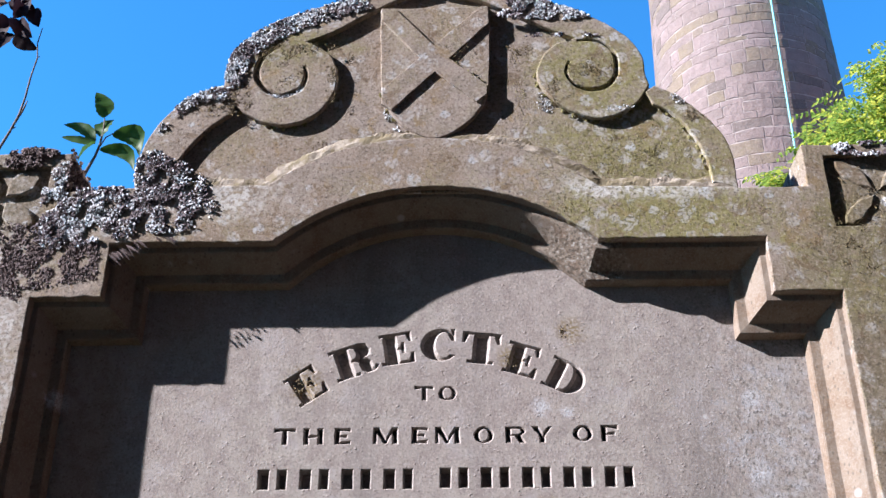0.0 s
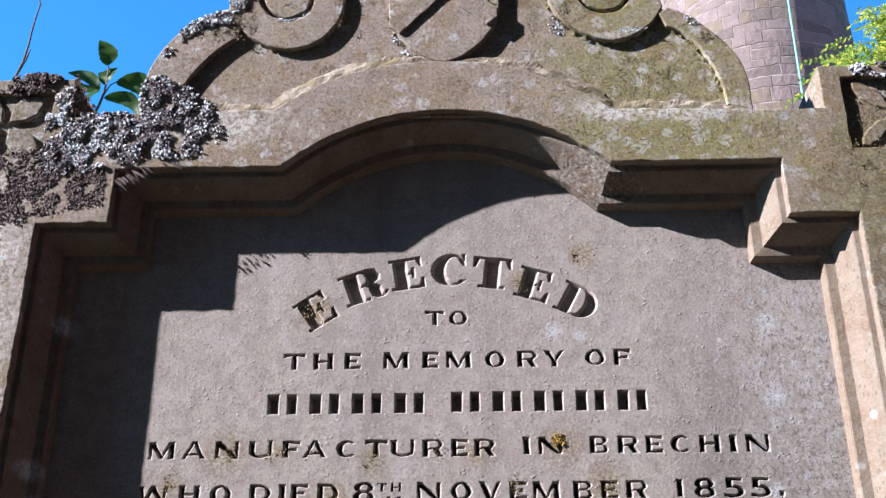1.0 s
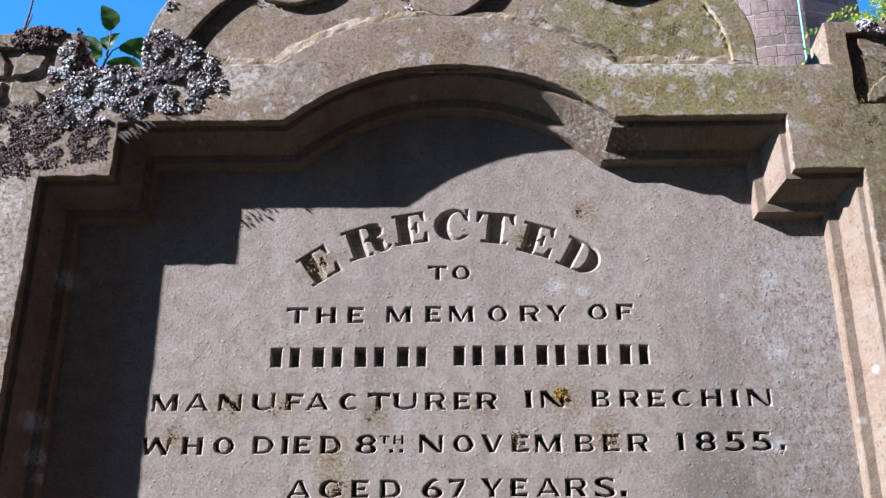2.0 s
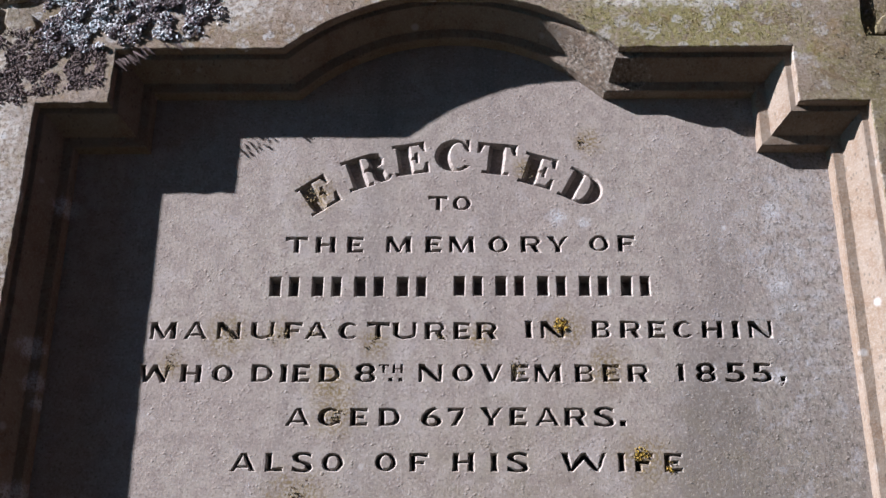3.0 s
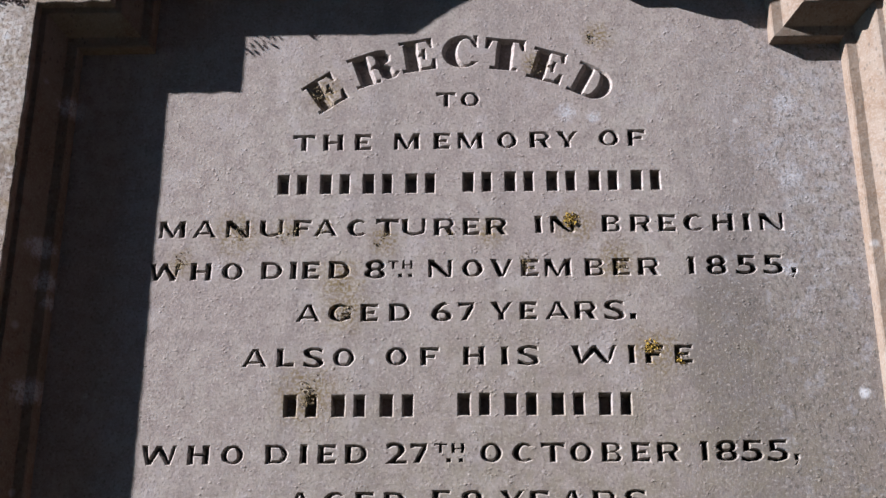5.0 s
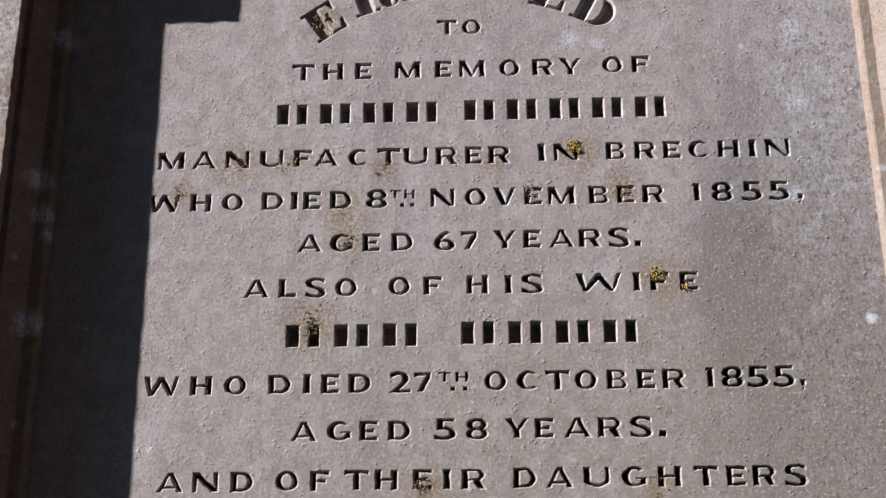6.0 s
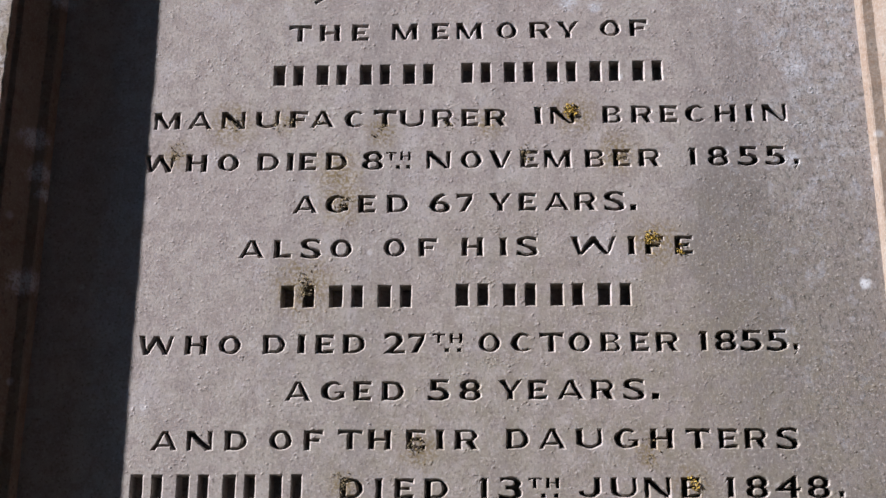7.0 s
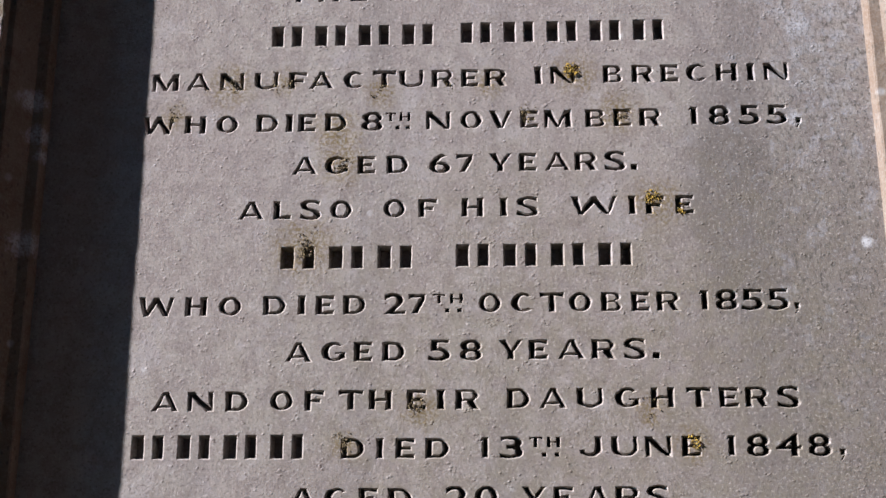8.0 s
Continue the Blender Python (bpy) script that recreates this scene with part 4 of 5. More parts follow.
def lichen(name, label, blobs, count, size, seed, material=None, category="lichen", thick=0.006, gaps=-0.10, anywhere=False):
    rnd = random.Random(seed)
    verts, faces = [], []
    total = sum(b[4] for b in blobs)
    for x, z, rx, rz, share, y, deep in blobs:
        for _ in range(int(count * share / total)):
            a, r = rnd.uniform(0, 2 * math.pi), 1.25 * rnd.random() ** 0.8
            px, pz = x + rx * r * math.cos(a), z + rz * r * math.sin(a)
            if noise.noise(Vector((px * 45, pz * 45, seed))) + rnd.uniform(-0.2, 0.2) < gaps:
                continue
            if pz > 2.447 and not deep and -0.528 < px < 0.556 and not in_line(px, pz, OUTLINE):
                continue
            if not anywhere and not -0.43 < px < -0.36 and (in_line(px, pz - 0.004, OPENING) or in_line(px, pz, WIDE_OPENING)):
                continue
            s = size * rnd.uniform(0.4, 1.9)
            py = y + rnd.uniform(0, deep) - rnd.uniform(0, thick * 0.5) - thick * max(0, noise.noise(Vector((px * 60, pz * 60, 4))))
            spin = Euler((rnd.uniform(-0.6, 0.6), rnd.uniform(0, 6.3), rnd.uniform(-0.6, 0.6))).to_matrix()
            base = len(verts)
            verts.append(Vector((px, py - s * 0.35, pz)))
            n = 6
            for k in range(n):
                b = 2 * math.pi * k / n
                q = spin @ Vector((math.cos(b) * s * rnd.uniform(0.6, 1.2), -s * rnd.uniform(-0.3, 0.5), math.sin(b) * s * rnd.uniform(0.6, 1.2)))
                verts.append(Vector((px, py, pz)) + q)
            for k in range(n):
                faces.append((base, base + 1 + k, base + 1 + (k + 1) % n))
    ob = new(name, mesh_of(name, verts, faces, material or LICHEN))
    return tagged(ob, label, category, kind="stuff")


PALE_LICHEN = lichen_mat("pale_crust_lichen", (0.20, 0.185, 0.175), (0.46, 0.45, 0.44), 0.8)
BROWN_LICHEN = lichen_mat("brown_crust_lichen", (0.075, 0.050, 0.048), (0.20, 0.150, 0.150), -0.2)
lichen("lichen_crust", "grey and white leafy lichen crusting the stone shoulder", [
    (-0.475, 2.405, 0.070, 0.042, 3.0, FRONT, 0), (-0.395, 2.435, 0.060, 0.050, 3.0, FRONT, 0), (-0.375, 2.41, 0.055, 0.035, 1.6, FRONT, 0),
    (-0.520, 2.370, 0.040, 0.022, 0.8, FRONT, 0), (-0.405, 2.485, 0.022, 0.022, 0.6, FRONT, 0), (-0.535, 2.43, 0.022, 0.05, 0.8, FRONT, 0)], 24000, 0.0016, 3, thick=0.0045, gaps=-0.02)
lichen("lichen_crust", "flat purple-brown lichen crust below the corner block", [
    (-0.555, 2.335, 0.070, 0.045, 2.0, FRONT, 0), (-0.60, 2.30, 0.060, 0.040, 1.2, FRONT, 0), (-0.500, 2.325, 0.050, 0.030, 1.0, FRONT, 0), (-0.64, 2.36, 0.05, 0.03, 0.8, FRONT, 0)], 9000, 0.0014, 4, BROWN_LICHEN, thick=0.0012)
lichen("lichen_crust", "dark and pale lichen crust along the carved scroll", [
    (-0.296, 2.690, 0.016, 0.045, 1.6, FRONT, 0), (-0.270, 2.728, 0.030, 0.018, 1.4, FRONT, 0), (-0.215, 2.760, 0.045, 0.014, 1.4, FRONT, 0), (-0.150, 2.785, 0.050, 0.012, 1.2, FRONT, 0),
    (-0.345, 2.606, 0.035, 0.005, 0.25, FRONT, 0)], 9000, 0.0016, 5, thick=0.0035)
lichen("lichen_crust", "blue-grey lichen crust on the pediment's shoulder", [
    (0.215, 2.775, 0.050, 0.018, 1.6, FRONT, 0), (0.165, 2.79, 0.03, 0.015, 0.8, FRONT, 0), (0.215, 2.722, 0.05, 0.004, 0.12, FRONT, 0), (0.15, 2.765, 0.03, 0.008, 0.4, FRONT, 0)], 7500, 0.0016, 7, thick=0.004)
lichen("lichen_crust", "pale lichen crumbs round the carved scrolls and shield", [
    (-0.232, 2.612, 0.030, 0.0045, 1.0, FRONT + 0.003, 0), (-0.190, 2.622, 0.010, 0.006, 0.3, FRONT + 0.003, 0), (0.290, 2.582, 0.022, 0.005, 0.35, FRONT + 0.001, 0), (0.185, 2.600, 0.012, 0.018, 0.5, FIELD, 0),
    (-0.055, 2.580, 0.008, 0.012, 0.4, FIELD, 0), (-0.03, 2.552, 0.016, 0.006, 0.4, FIELD, 0), (0.385, 2.598, 0.012, 0.008, 0.3, FRONT, 0), (0.35, 2.437, 0.05, 0.005, 0.7, FIELD, 0),
    (-0.305, 2.585, 0.020, 0.006, 0.5, FIELD, 0)], 2600, 0.0011, 17, PALE_LICHEN, thick=0.001)
lichen("lichen_crust", "pale lichen crust on the corner block", [(0.655, 2.500, 0.045, 0.010, 1.0, FRONT, 0)], 1800, 0.0021, 9)

edge_blobs = [(x + 0.012, z - 0.013, 0.013, 0.014, 1.0, FRONT, 0) for x, z in volute_left[1:26:1]] + [(x + 0.002, z - 0.008, 0.010, 0.009, 0.5, FRONT, 0) for x, z in outline_left[12::2]]
lichen("lichen_crust", "dark grey lichen crust along the top of the carved scroll", edge_blobs, 9000, 0.0015, 12, thick=0.0025)
lichen("lichen_crust", "brown lichen lump on top of the corner block", [(-0.585, 2.508, 0.030, 0.007, 1.0, FRONT, 0), (-0.605, 2.490, 0.03, 0.008, 0.4, FRONT, 0), (-0.529, 2.475, 0.003, 0.034, 2.0, FRONT, 0.15)], 5200, 0.0020, 14, BROWN_LICHEN)


def shadow_strands():
    """Thin strands on the edge above the panel, added to cast its shadow's ragged fringe."""
    rnd = random.Random(40)
    verts, faces = [], []
    for (xa, za), (xb, zb), count, reach in (((-0.453, 2.326), (-0.404, 2.357), 18, 0.025), ((-0.386, 2.357), (-0.360, 2.357), 9, 0.020)):
        for _ in range(count):
            k = rnd.random()
            p = Vector((xa + (xb - xa) * k - 0.004, FRONT + rnd.uniform(-0.002, 0.004), za + (zb - za) * k + 0.004))
            leaf(p, Vector((rnd.uniform(0.5, 1.1), rnd.uniform(-0.1, 0.1), rnd.uniform(-0.9, -0.45))), Vector((0.2, -1, 0)), reach * rnd.uniform(0.5, 1.15), 0.0036, 0.1, verts, faces, 4)
    ob = new("shadow_strands", mesh_of("shadow_strands", verts, faces, BROWN_LICHEN))
    tagged(ob, "thin dark brown strands added on the stone edge to cast a ragged shadow", "lichen", kind="stuff")


MOSSY = moss_mat()
lichen("moss", "yellow-green moss grains on the pediment", [
    (0.335, 2.505, 0.085, 0.070, 6.0, FIELD, 0), (0.24, 2.49, 0.05, 0.03, 1.0, FIELD, 0), (0.33, 2.395, 0.14, 0.034, 1.8, FRONT, 0), (0.255, 2.65, 0.05, 0.05, 0.9, FRONT, 0),
    (0.64, 2.31, 0.11, 0.06, 0.8, FRONT, 0), (-0.14, 2.515, 0.05, 0.008, 0.3, FIELD, 0), (0.15, 2.62, 0.02, 0.08, 0.5, FIELD, 0), (0.50, 2.39, 0.05, 0.04, 0.5, FRONT, 0),
    (-0.24, 2.70, 0.07, 0.02, 0.5, FRONT, 0), (0.0, 2.62, 0.4, 0.12, 1.2, FIELD, 0), (0.0, 2.40, 0.45, 0.03, 1.2, FRONT, 0)], 11000, 0.0006, 31, MOSSY, "moss", 0.0004)
BROWN_MOSS = lichen_mat("withered_moss", (0.085, 0.062, 0.030), (0.24, 0.180, 0.090), -0.6)
YELLOW_MOSS = lichen_mat("yellow_lichen", (0.20, 0.120, 0.015), (0.50, 0.33, 0.05), -0.6)
TUFTS = ((-0.273, 1.953), (-0.209, 1.955), (-0.156, 1.952), (-0.342, 1.915), (-0.140, 1.892), (-0.128, 1.850), (-0.080, 1.939), (0.013, 1.949), (0.217, 1.912), (0.105, 1.910),
         (-0.168, 1.752), (-0.174, 1.736), (-0.028, 1.543), (-0.117, 1.500), (0.238, 1.540), (-0.168, 2.154), (0.118, 2.193), (0.205, 2.240), (0.205, 2.230))
lichen("moss", "withered brown moss tufts in the cut letters", [(x, z, 0.012, 0.011, 1.0, 0.0014, 0) for x, z in TUFTS], 4600, 0.0008, 35, BROWN_MOSS, "moss", 0.0028, 0.05, True)
lichen("lichen_tuft", "bright ochre lichen tufts in the cut letters", [(x, z, 0.0085, 0.008, 1.0, 0.0008, 0) for x, z in ((0.160, 1.966), (0.254, 1.797), (0.294, 1.781), (0.285, 1.499))], 900, 0.0009, 36, YELLOW_MOSS, "lichen", 0.0030, 0.0, True)
lichen("moss", "dark crumbs of moss in the carved edges", [(x, z, 0.004, 0.004, 1.0, FIELD, 0) for x, z in disc_left[20:36:2] + disc_right[4:28:2] + shield[18:34:2]]
       + [(-0.050 + 0.062 * k / 8, 2.770 - 0.076 * k / 8, 0.004, 0.004, 0.7, FRONT, 0) for k in range(2, 8)] + [(0.036 + 0.056 * k / 8, 2.676 - 0.052 * k / 8, 0.004, 0.004, 0.7, FRONT, 0) for k in range(1, 8)]
       + [(x, z, 0.005, 0.004, 1.0, FIELD, 0) for x, z in inner_right[2:18:2]], 2200, 0.0014, 33, MOSSY, "moss", 0.004)

lichen("moss", "withered brown moss crumbs on the carved pediment", [
    (-0.235, 2.705, 0.055, 0.018, 1.6, FRONT, 0), (-0.292, 2.605, 0.022, 0.026, 1.0, FRONT, 0), (-0.145, 2.655, 0.010, 0.05, 0.5, FRONT, 0), (-0.222, 2.655, 0.03, 0.03, 0.5, FRONT, 0),
    (-0.115, 2.522, 0.045, 0.010, 0.9, FIELD, 0), (-0.03, 2.540, 0.035, 0.008, 0.5, FIELD, 0), (0.255, 2.650, 0.030, 0.028, 0.9, FRONT, 0), (0.205, 2.610, 0.016, 0.026, 0.7, FRONT, 0),
    (0.03, 2.700, 0.03, 0.025, 0.3, FRONT - 0.004, 0), (0.14, 2.70, 0.022, 0.030, 0.7, FIELD, 0), (-0.33, 2.590, 0.025, 0.03, 0.5, FRONT, 0), (0.41, 2.560, 0.016, 0.03, 0.5, FRONT, 0),
    (0.60, 2.34, 0.06, 0.05, 1.0, FRONT, 0), (0.66, 2.22, 0.05, 0.09, 0.9, FRONT, 0), (0.657, 2.43, 0.05, 0.04, 0.8, FRONT + 0.006, 0), (0.15, 2.41, 0.10, 0.02, 0.6, FRONT, 0)],
    12000, 0.0007, 44, BROWN_MOSS, "moss", 0.0003, 0.02)

shadow_strands()

# ---- the round tower ----
TC = Vector((7.70, 24.0))


def tower_radius(z):
    return 2.42 - (z - 19.0) * 0.022


tower = thing("round_tower", "tall tapering round tower of pinkish sandstone blocks", "tower", (TC.x, TC.y, 0))


def stone_block(a0, a1, z0, z1, bulge, verts, faces, rnd):
    """A curved block of the tower's face, between two angles and heights."""
    base, n = len(verts), 4
    gap_a, gap_z = 0.008 / 2.4, 0.008
    lift = [[rnd.uniform(-0.022, 0.022) for _ in range(2)] for _ in range(n)]
    for r_add, ia, iz in ((-0.06, 0, 0), (bulge - 0.006, 0, 0), (bulge, 0.010, 0.010)):
        for i in range(n):
            a = a0 + gap_a + ia / 2.4 + (a1 - a0 - 2 * gap_a - 2 * ia / 2.4) * i / (n - 1)
            for k, z in enumerate((z0 + gap_z + iz, z1 - gap_z - iz)):
                z += lift[i][k]
                r = tower_radius(z) + r_add
                verts.append((r * math.cos(a), r * math.sin(a), z))
    def v(layer, i, top):
        return base + layer * n * 2 + i * 2 + top
    for layer in (0, 1):
        for i in range(n - 1):
            faces.append((v(layer, i, 0), v(layer, i + 1, 0), v(layer + 1, i + 1, 0), v(layer + 1, i, 0)))
            faces.append((v(layer, i, 1), v(layer, i + 1, 1), v(layer + 1, i + 1, 1), v(layer + 1, i, 1)))
        for i in (0, n - 1):
            faces.append((v(layer, i, 0), v(layer, i, 1), v(layer + 1, i, 1), v(layer + 1, i, 0)))
    for i in range(n - 1):
        faces.append((v(2, i, 0), v(2, i + 1, 0), v(2, i + 1, 1), v(2, i, 1)))


def tower_shaft():
    verts, faces = [], []
    zs = [-0.2, 5, 10, 15, 20, 25, 27.0]
    for z in zs:
        for k in range(64):
            a = 2 * math.pi * k / 64
            verts.append(((tower_radius(z) - 0.004) * math.cos(a), (tower_radius(z) - 0.004) * math.sin(a), z))
    for i in range(len(zs) - 1):
        for k in range(64):
            a, b = i * 64 + k, i * 64 + (k + 1) % 64
            faces.append((a, b, b + 64, a + 64))
    part("shaft", verts, faces, MORTAR, tower, smooth=True)
    verts, faces = [], []
    for z, r in ((26.9, 2.36), (27.1, 2.45), (31.0, 0.05)):
        for k in range(8):
            a = 2 * math.pi * k / 8
            verts.append((r * math.cos(a), r * math.sin(a), z))
    for i in range(2):
        for k in range(8):
            a, b = i * 8 + k, i * 8 + (k + 1) % 8
            faces.append((a, b, b + 8, a + 8))
    part("spire", verts, faces, TOWER, tower)


def tower_stones():
    rnd = random.Random(11)
    rest_v, rest_f = [], []
    z = 0.0
    count = 0
    while z < 26.6:
        h = rnd.choice((0.16, 0.22, 0.27, 0.31, 0.36, 0.42))
        a = rnd.uniform(0, 0.3)
        end = a + 2 * math.pi
        while a < end - 0.05:
            w = rnd.uniform(0.26, 0.95) / 2.4
            if end - a - w < 0.16:
                w = end - a
            mid = (a + w / 2) % (2 * math.pi)
            near = 16.6 < z < 23.6 and radians(172) < mid < radians(340)
            bulge = rnd.uniform(0.001, 0.010)
            if near and count < 300:
                v, f = [], []
                stone_block(a, a + w, z, z + h, bulge, v, f, rnd)
                part("stone", v, f, TOWER, tower)
                count += 1
            else:
                stone_block(a, a + w, z, z + h, bulge, rest_v, rest_f, rnd)
            a += w
        z += h
    part("stonework", rest_v, rest_f, TOWER, tower, kind="stuff")


tower_shaft()


def tower_cable():
    verts, faces = [], []
    pts, radii = [], []
    for i in range(41):
        z = 0.3 + 26.2 * i / 40
        r = tower_radius(z) + 0.06
        a = radians(275.8 - (21.7 - z) * 0.45)
        sway = 0.012 * math.sin(z * 0.35)
        pts.append((TC.x + r * math.cos(a + sway * 0.3), TC.y + r * math.sin(a + sway * 0.3), z))
        radii.append(0.026)
    tube(pts, radii, 8, verts, faces)
    ob = new("cable", mesh_of("cable", verts, faces, CABLE, True))
    tagged(ob, "pale teal plastic cable hanging down the tower", "cable")


tower_cable()


# ---- plants behind the stone ----
def laurel():
    tree = thing("laurel_tree", "young broad-leaved evergreen with glossy green leaves", "tree", (0, 0, 0))
    depth = 5.496

    def at(x, z, y=depth):
        return Vector((x, y, z))

    verts, faces = [], []
    root = Vector((at(-2.744, 1.526).x - 0.4, depth + 0.2, -0.05))
    pts = [root, root + Vector((0.1, 0, 1.5)), root + Vector((0.15, 0, 3.5)), at(-2.744, 5.866), at(-2.607, 6.251), at(-2.589, 6.341), at(-2.578, 6.483), at(-2.585, 6.588)]
    tube(pts, [0.10, 0.085, 0.05, 0.020, 0.010, 0.009, 0.007, 0.005], 8, verts, faces)
    tube([at(-2.587, 6.333), at(-2.552, 6.415), at(-2.499, 6.451)], [0.006, 0.005, 0.004], 6, verts, faces)
    part("trunk", verts, faces, BARK, tree, smooth=True)
    rnd = random.Random(4)
    def one(a, b, width, curl, up, bow):
        verts, faces = [], []
        a, b = at(*a), at(*b)
        leaf(a, b - a, Vector(up), (b - a).length, width * 1.08, curl, verts, faces, 11, 0.018, Vector((bow[0], 0, bow[1])))
        part("leaf", verts, faces, LAUREL, tree, smooth=True)
    one((-2.591, 6.593), (-2.682, 6.830), 0.128, 0.05, (0.35, -1, -0.3), (0.03, 0))
    one((-2.589, 6.419), (-2.523, 6.587), 0.134, 0.10, (-0.3, -1, 0.2), (-0.02, 0.0))
    one((-2.622, 6.380), (-2.888, 6.545), 0.086, 0.10, (0.2, -0.9, -0.3), (0.03, 0.03))
    one((-2.623, 6.363), (-2.887, 6.430), 0.056, 0.05, (0.1, -0.9, -0.2), (0, 0.0))
    one((-2.620, 6.370), (-2.740, 6.217), 0.117, 0.10, (-0.8, -0.6, 0.6), (-0.02, 0.0))
    one((-2.502, 6.451), (-2.284, 6.247), 0.150, 0.00, (-0.2, -0.9, -0.45), (0.075, 0.07))
    one((-2.579, 6.313), (-2.311, 6.117), 0.103, 0.00, (-0.2, -0.9, -0.45), (0.07, 0.06))
    # leaves lower down, round the trunk
    v, f = [], []
    for _ in range(260):
        t = rnd.random()
        c = root.lerp(at(-2.814, 5.446), t) + Vector((rnd.gauss(0, 0.28), rnd.gauss(0, 0.28), rnd.gauss(0, 0.12))) + Vector((0, 0.2, 0.5 * (1 - t)))
        way = Vector((rnd.gauss(0, 1), rnd.gauss(0, 1), rnd.gauss(0.1, 0.5)))
        leaf(c, way, Vector((rnd.gauss(0, 0.4), rnd.gauss(0, 0.4), 1)), rnd.uniform(0.18, 0.30), 0.11, 0.15, v, f, 4)
    part("crown", v, f, LAUREL, tree, kind="stuff")


laurel()


def copper_tree():
    tree = thing("copper_tree", "dark red-leaved tree with thin bare twigs", "tree", (0, 0, 0))
    depth = 5.996

    def at(x, z, y=depth):
        return Vector((x, y, z))

    verts, faces = [], []
    root = Vector((-5.4, depth + 0.5, -0.05))
    fork = root + Vector((0.3, 0, 4.6))
    tube([root, root + Vector((0.1, 0, 1.6)), root + Vector((0.2, 0, 3.2)), fork], [0.20, 0.17, 0.14, 0.12], 10, verts, faces)
    tube([fork, fork + Vector((0.2, 0, 1.5)), at(-4.144, 8.501), at(-3.807, 8.314), at(-3.656, 8.066)], [0.11, 0.08, 0.04, 0.018, 0.007], 8, verts, faces)
    tube([fork, fork + Vector((-0.7, 0.3, 1.6)), fork + Vector((-1.2, 0.5, 3.0))], [0.10, 0.06, 0.03], 8, verts, faces)
    part("trunk", verts, faces, BARK, tree, smooth=True)
    verts, faces = [], []
    tw = [fork, at(-3.694, 6.326), at(-3.567, 6.656), at(-3.506, 6.836), at(-3.461, 7.001), at(-3.443, 7.166), at(-3.435, 7.361), at(-3.413, 7.564), at(-3.439, 7.713), at(-3.424, 7.871)]
    tube(tw, [0.04, 0.013, 0.0115, 0.0105, 0.0095, 0.0085, 0.0075, 0.0065, 0.0055, 0.004], 6, verts, faces)
    tube([at(-3.488, 6.896), at(-3.439, 7.038), at(-3.420, 7.128)], [0.010, 0.008, 0.004], 6, verts, faces)
    tube([at(-3.499, 6.858), at(-3.465, 6.873)], [0.008, 0.004], 5, verts, faces)
    tube([at(-3.418, 7.548), at(-3.398, 7.579)], [0.006, 0.003], 5, verts, faces)
    part("twig", verts, faces, BARK, tree, "bare dark twig", smooth=True)
    rnd = random.Random(8)
    v, f = [], []
    spots = [(-3.60, 8.07), (-3.66, 8.19), (-3.62, 7.90), (-3.69, 7.96), (-3.55, 8.11), (-3.73, 8.14), (-3.70, 7.86)]
    for sx, sz in spots:
        for _ in range(2):
            c = at(sx + rnd.uniform(-0.022, 0.022), sz + rnd.uniform(-0.022, 0.022), depth + rnd.uniform(-0.1, 0.1))
            leaf(c, Vector((rnd.gauss(0, 0.6), rnd.gauss(0, 0.3), -1 + rnd.gauss(0, 0.5))), Vector((rnd.gauss(0, 0.5), -1, rnd.gauss(0.2, 0.3))), rnd.uniform(0.15, 0.22), 0.14, 0.15, v, f, 8, 0.015)
    for _ in range(900):
        c = fork + Vector((rnd.gauss(-0.9, 0.75), rnd.gauss(0.4, 0.8), rnd.gauss(2.6, 0.8)))
        if c.x > -4.75:
            continue
        leaf(c, Vector((rnd.gauss(0, 1), rnd.gauss(0, 1), -0.6)), Vector((rnd.gauss(0, 0.5), rnd.gauss(0, 0.5), 1)), rnd.uniform(0.14, 0.22), 0.13, 0.15, v, f, 4)
    part("crown", v, f, COPPER, tree, kind="stuff", smooth=True)


copper_tree()


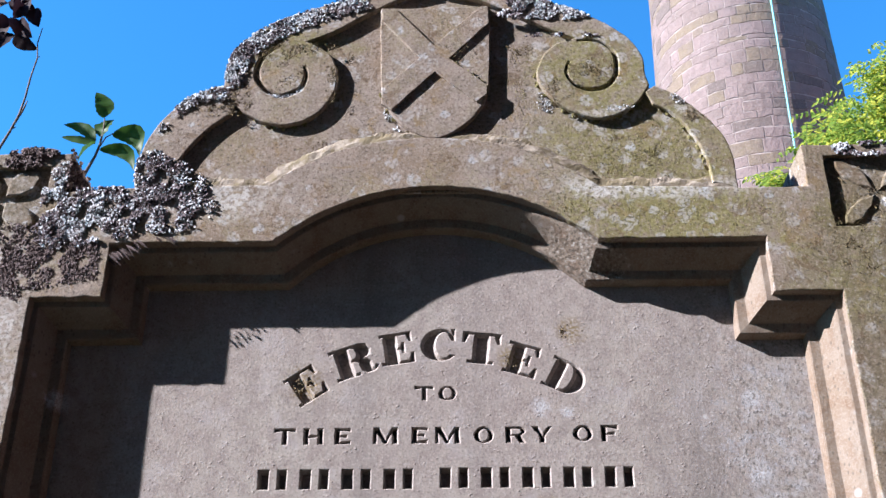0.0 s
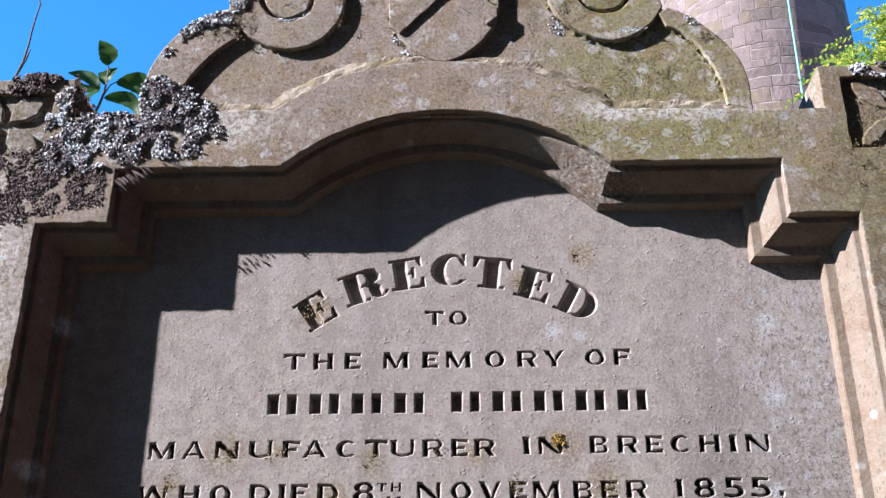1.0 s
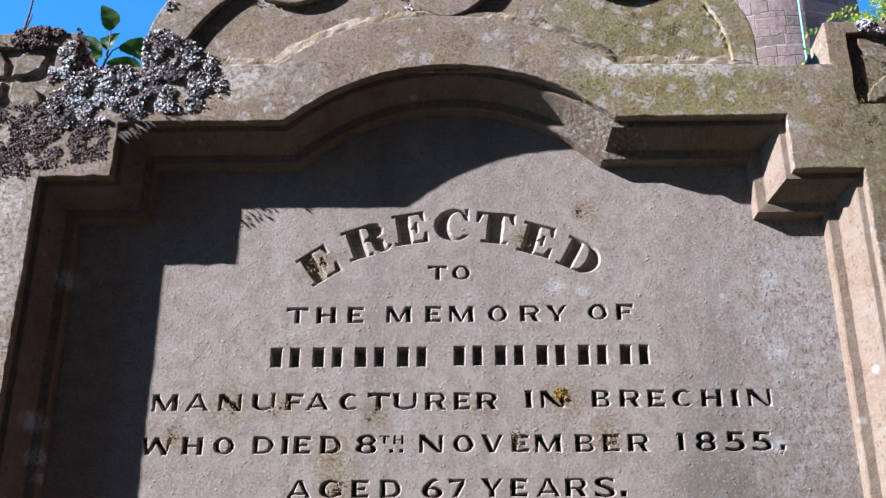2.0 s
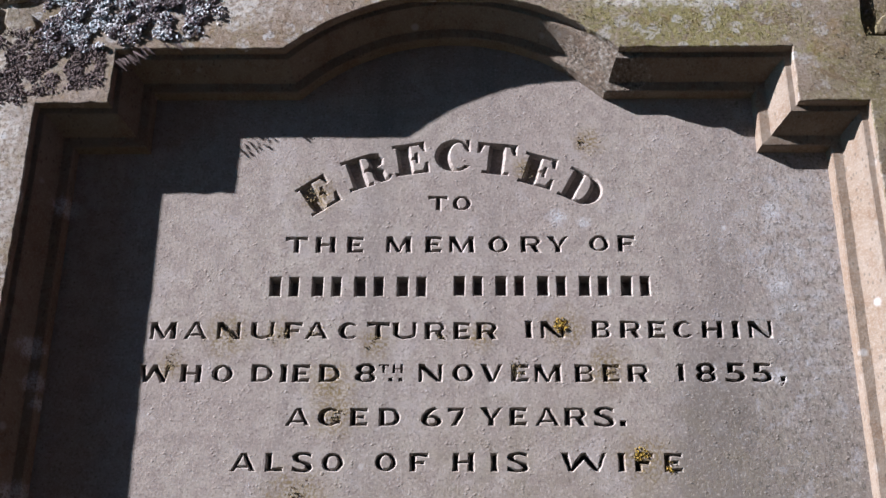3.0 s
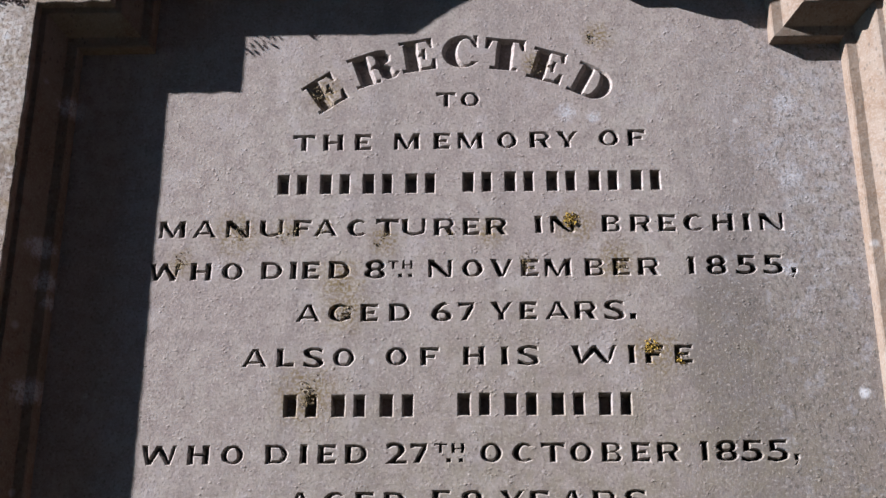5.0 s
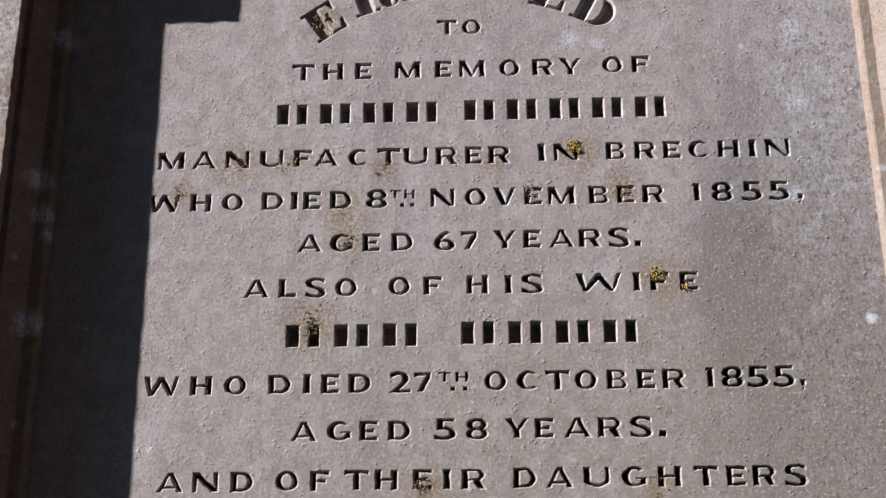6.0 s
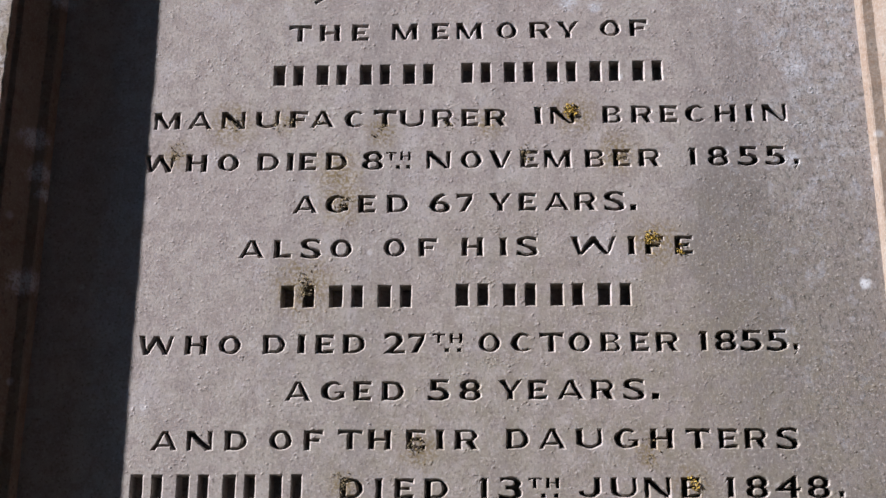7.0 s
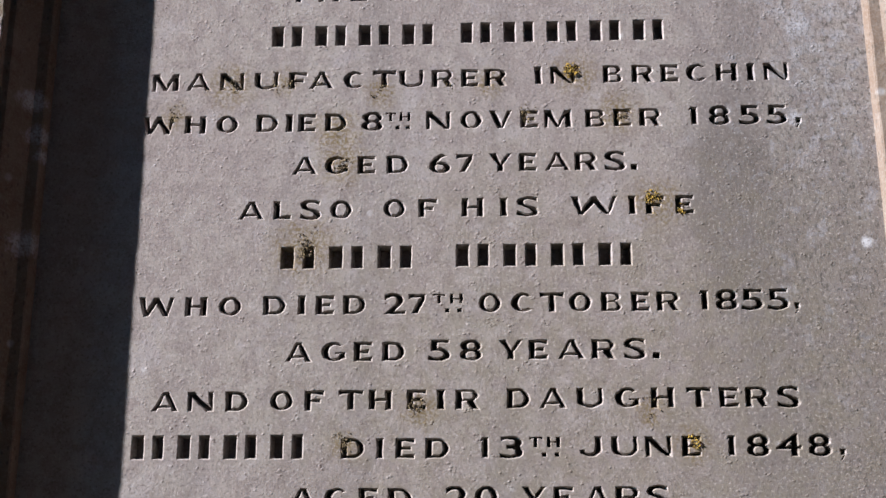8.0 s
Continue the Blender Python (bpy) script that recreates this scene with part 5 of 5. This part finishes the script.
def golden_tree():
    tree = thing("golden_robinia", "golden-green feathery-leaved tree behind the corner block", "tree", (0, 0, 0))
    depth = 9.496

    def at(x, z, y=depth):
        return Vector((x, y, z))

    verts, faces = [], []
    root = Vector((5.6, depth + 0.6, -0.05))
    fork = root + Vector((-0.1, 0, 4.8))
    tube([root, root + Vector((0.05, 0, 2)), fork], [0.19, 0.16, 0.13], 10, verts, faces)
    heads = [(4.18, 9.01), (4.48, 9.50), (4.79, 9.80), (5.23, 10.16), (4.57, 9.17), (4.95, 9.45), (5.34, 9.67), (3.96, 8.73), (3.60, 8.48), (4.35, 8.57), (4.79, 8.79), (5.67, 10.44), (5.56, 9.12), (5.06, 9.94), (4.90, 9.67), (5.39, 10.22), (3.19, 8.43), (3.49, 8.49)]
    tips = []
    for i, (sx, sz) in enumerate(heads):
        tip = at(sx, sz, depth + 0.35 * math.sin(i * 2.4))
        tube([fork, fork.lerp(tip, 0.45) + Vector((0.15, 0, -0.12)), fork.lerp(tip, 0.8), tip], [0.06, 0.035, 0.015, 0.006], 6, verts, faces)
        tips.append(tip)
    part("trunk", verts, faces, BARK, tree, smooth=True)
    rnd = random.Random(21)
    v, f = [], []
    for i, tip in enumerate(tips):
        spread = 0.5 if i > 15 else 1.0
        for _ in range(74 if i < 16 else 34):
            start = tip + Vector((rnd.gauss(0.05, 0.17), rnd.gauss(0, 0.22), rnd.gauss(-0.16, 0.15))) * spread
            way = Vector((rnd.gauss(-0.15, 0.7), rnd.gauss(-0.2, 0.7), rnd.gauss(0.15, 0.5))).normalized()
            side = way.cross(Vector((0, 0, 1))).normalized()
            n = rnd.randint(5, 8)
            for k in range(n):
                c = start + way * (0.055 * k) - Vector((0, 0, 0.004 * k * k))
                for s in (-1, 1):
                    if rnd.random() < 0.1:
                        continue
                    leaf(c, side * s + way * 0.35 + Vector((0, 0, rnd.gauss(-0.15, 0.2))), Vector((rnd.gauss(0, 0.3), rnd.gauss(-0.2, 0.3), 1)), rnd.uniform(0.045, 0.088), 0.036, 0.15, v, f, 3)
    part("crown", v, f, GOLDEN, tree, kind="stuff")


golden_tree()

tower_stones()
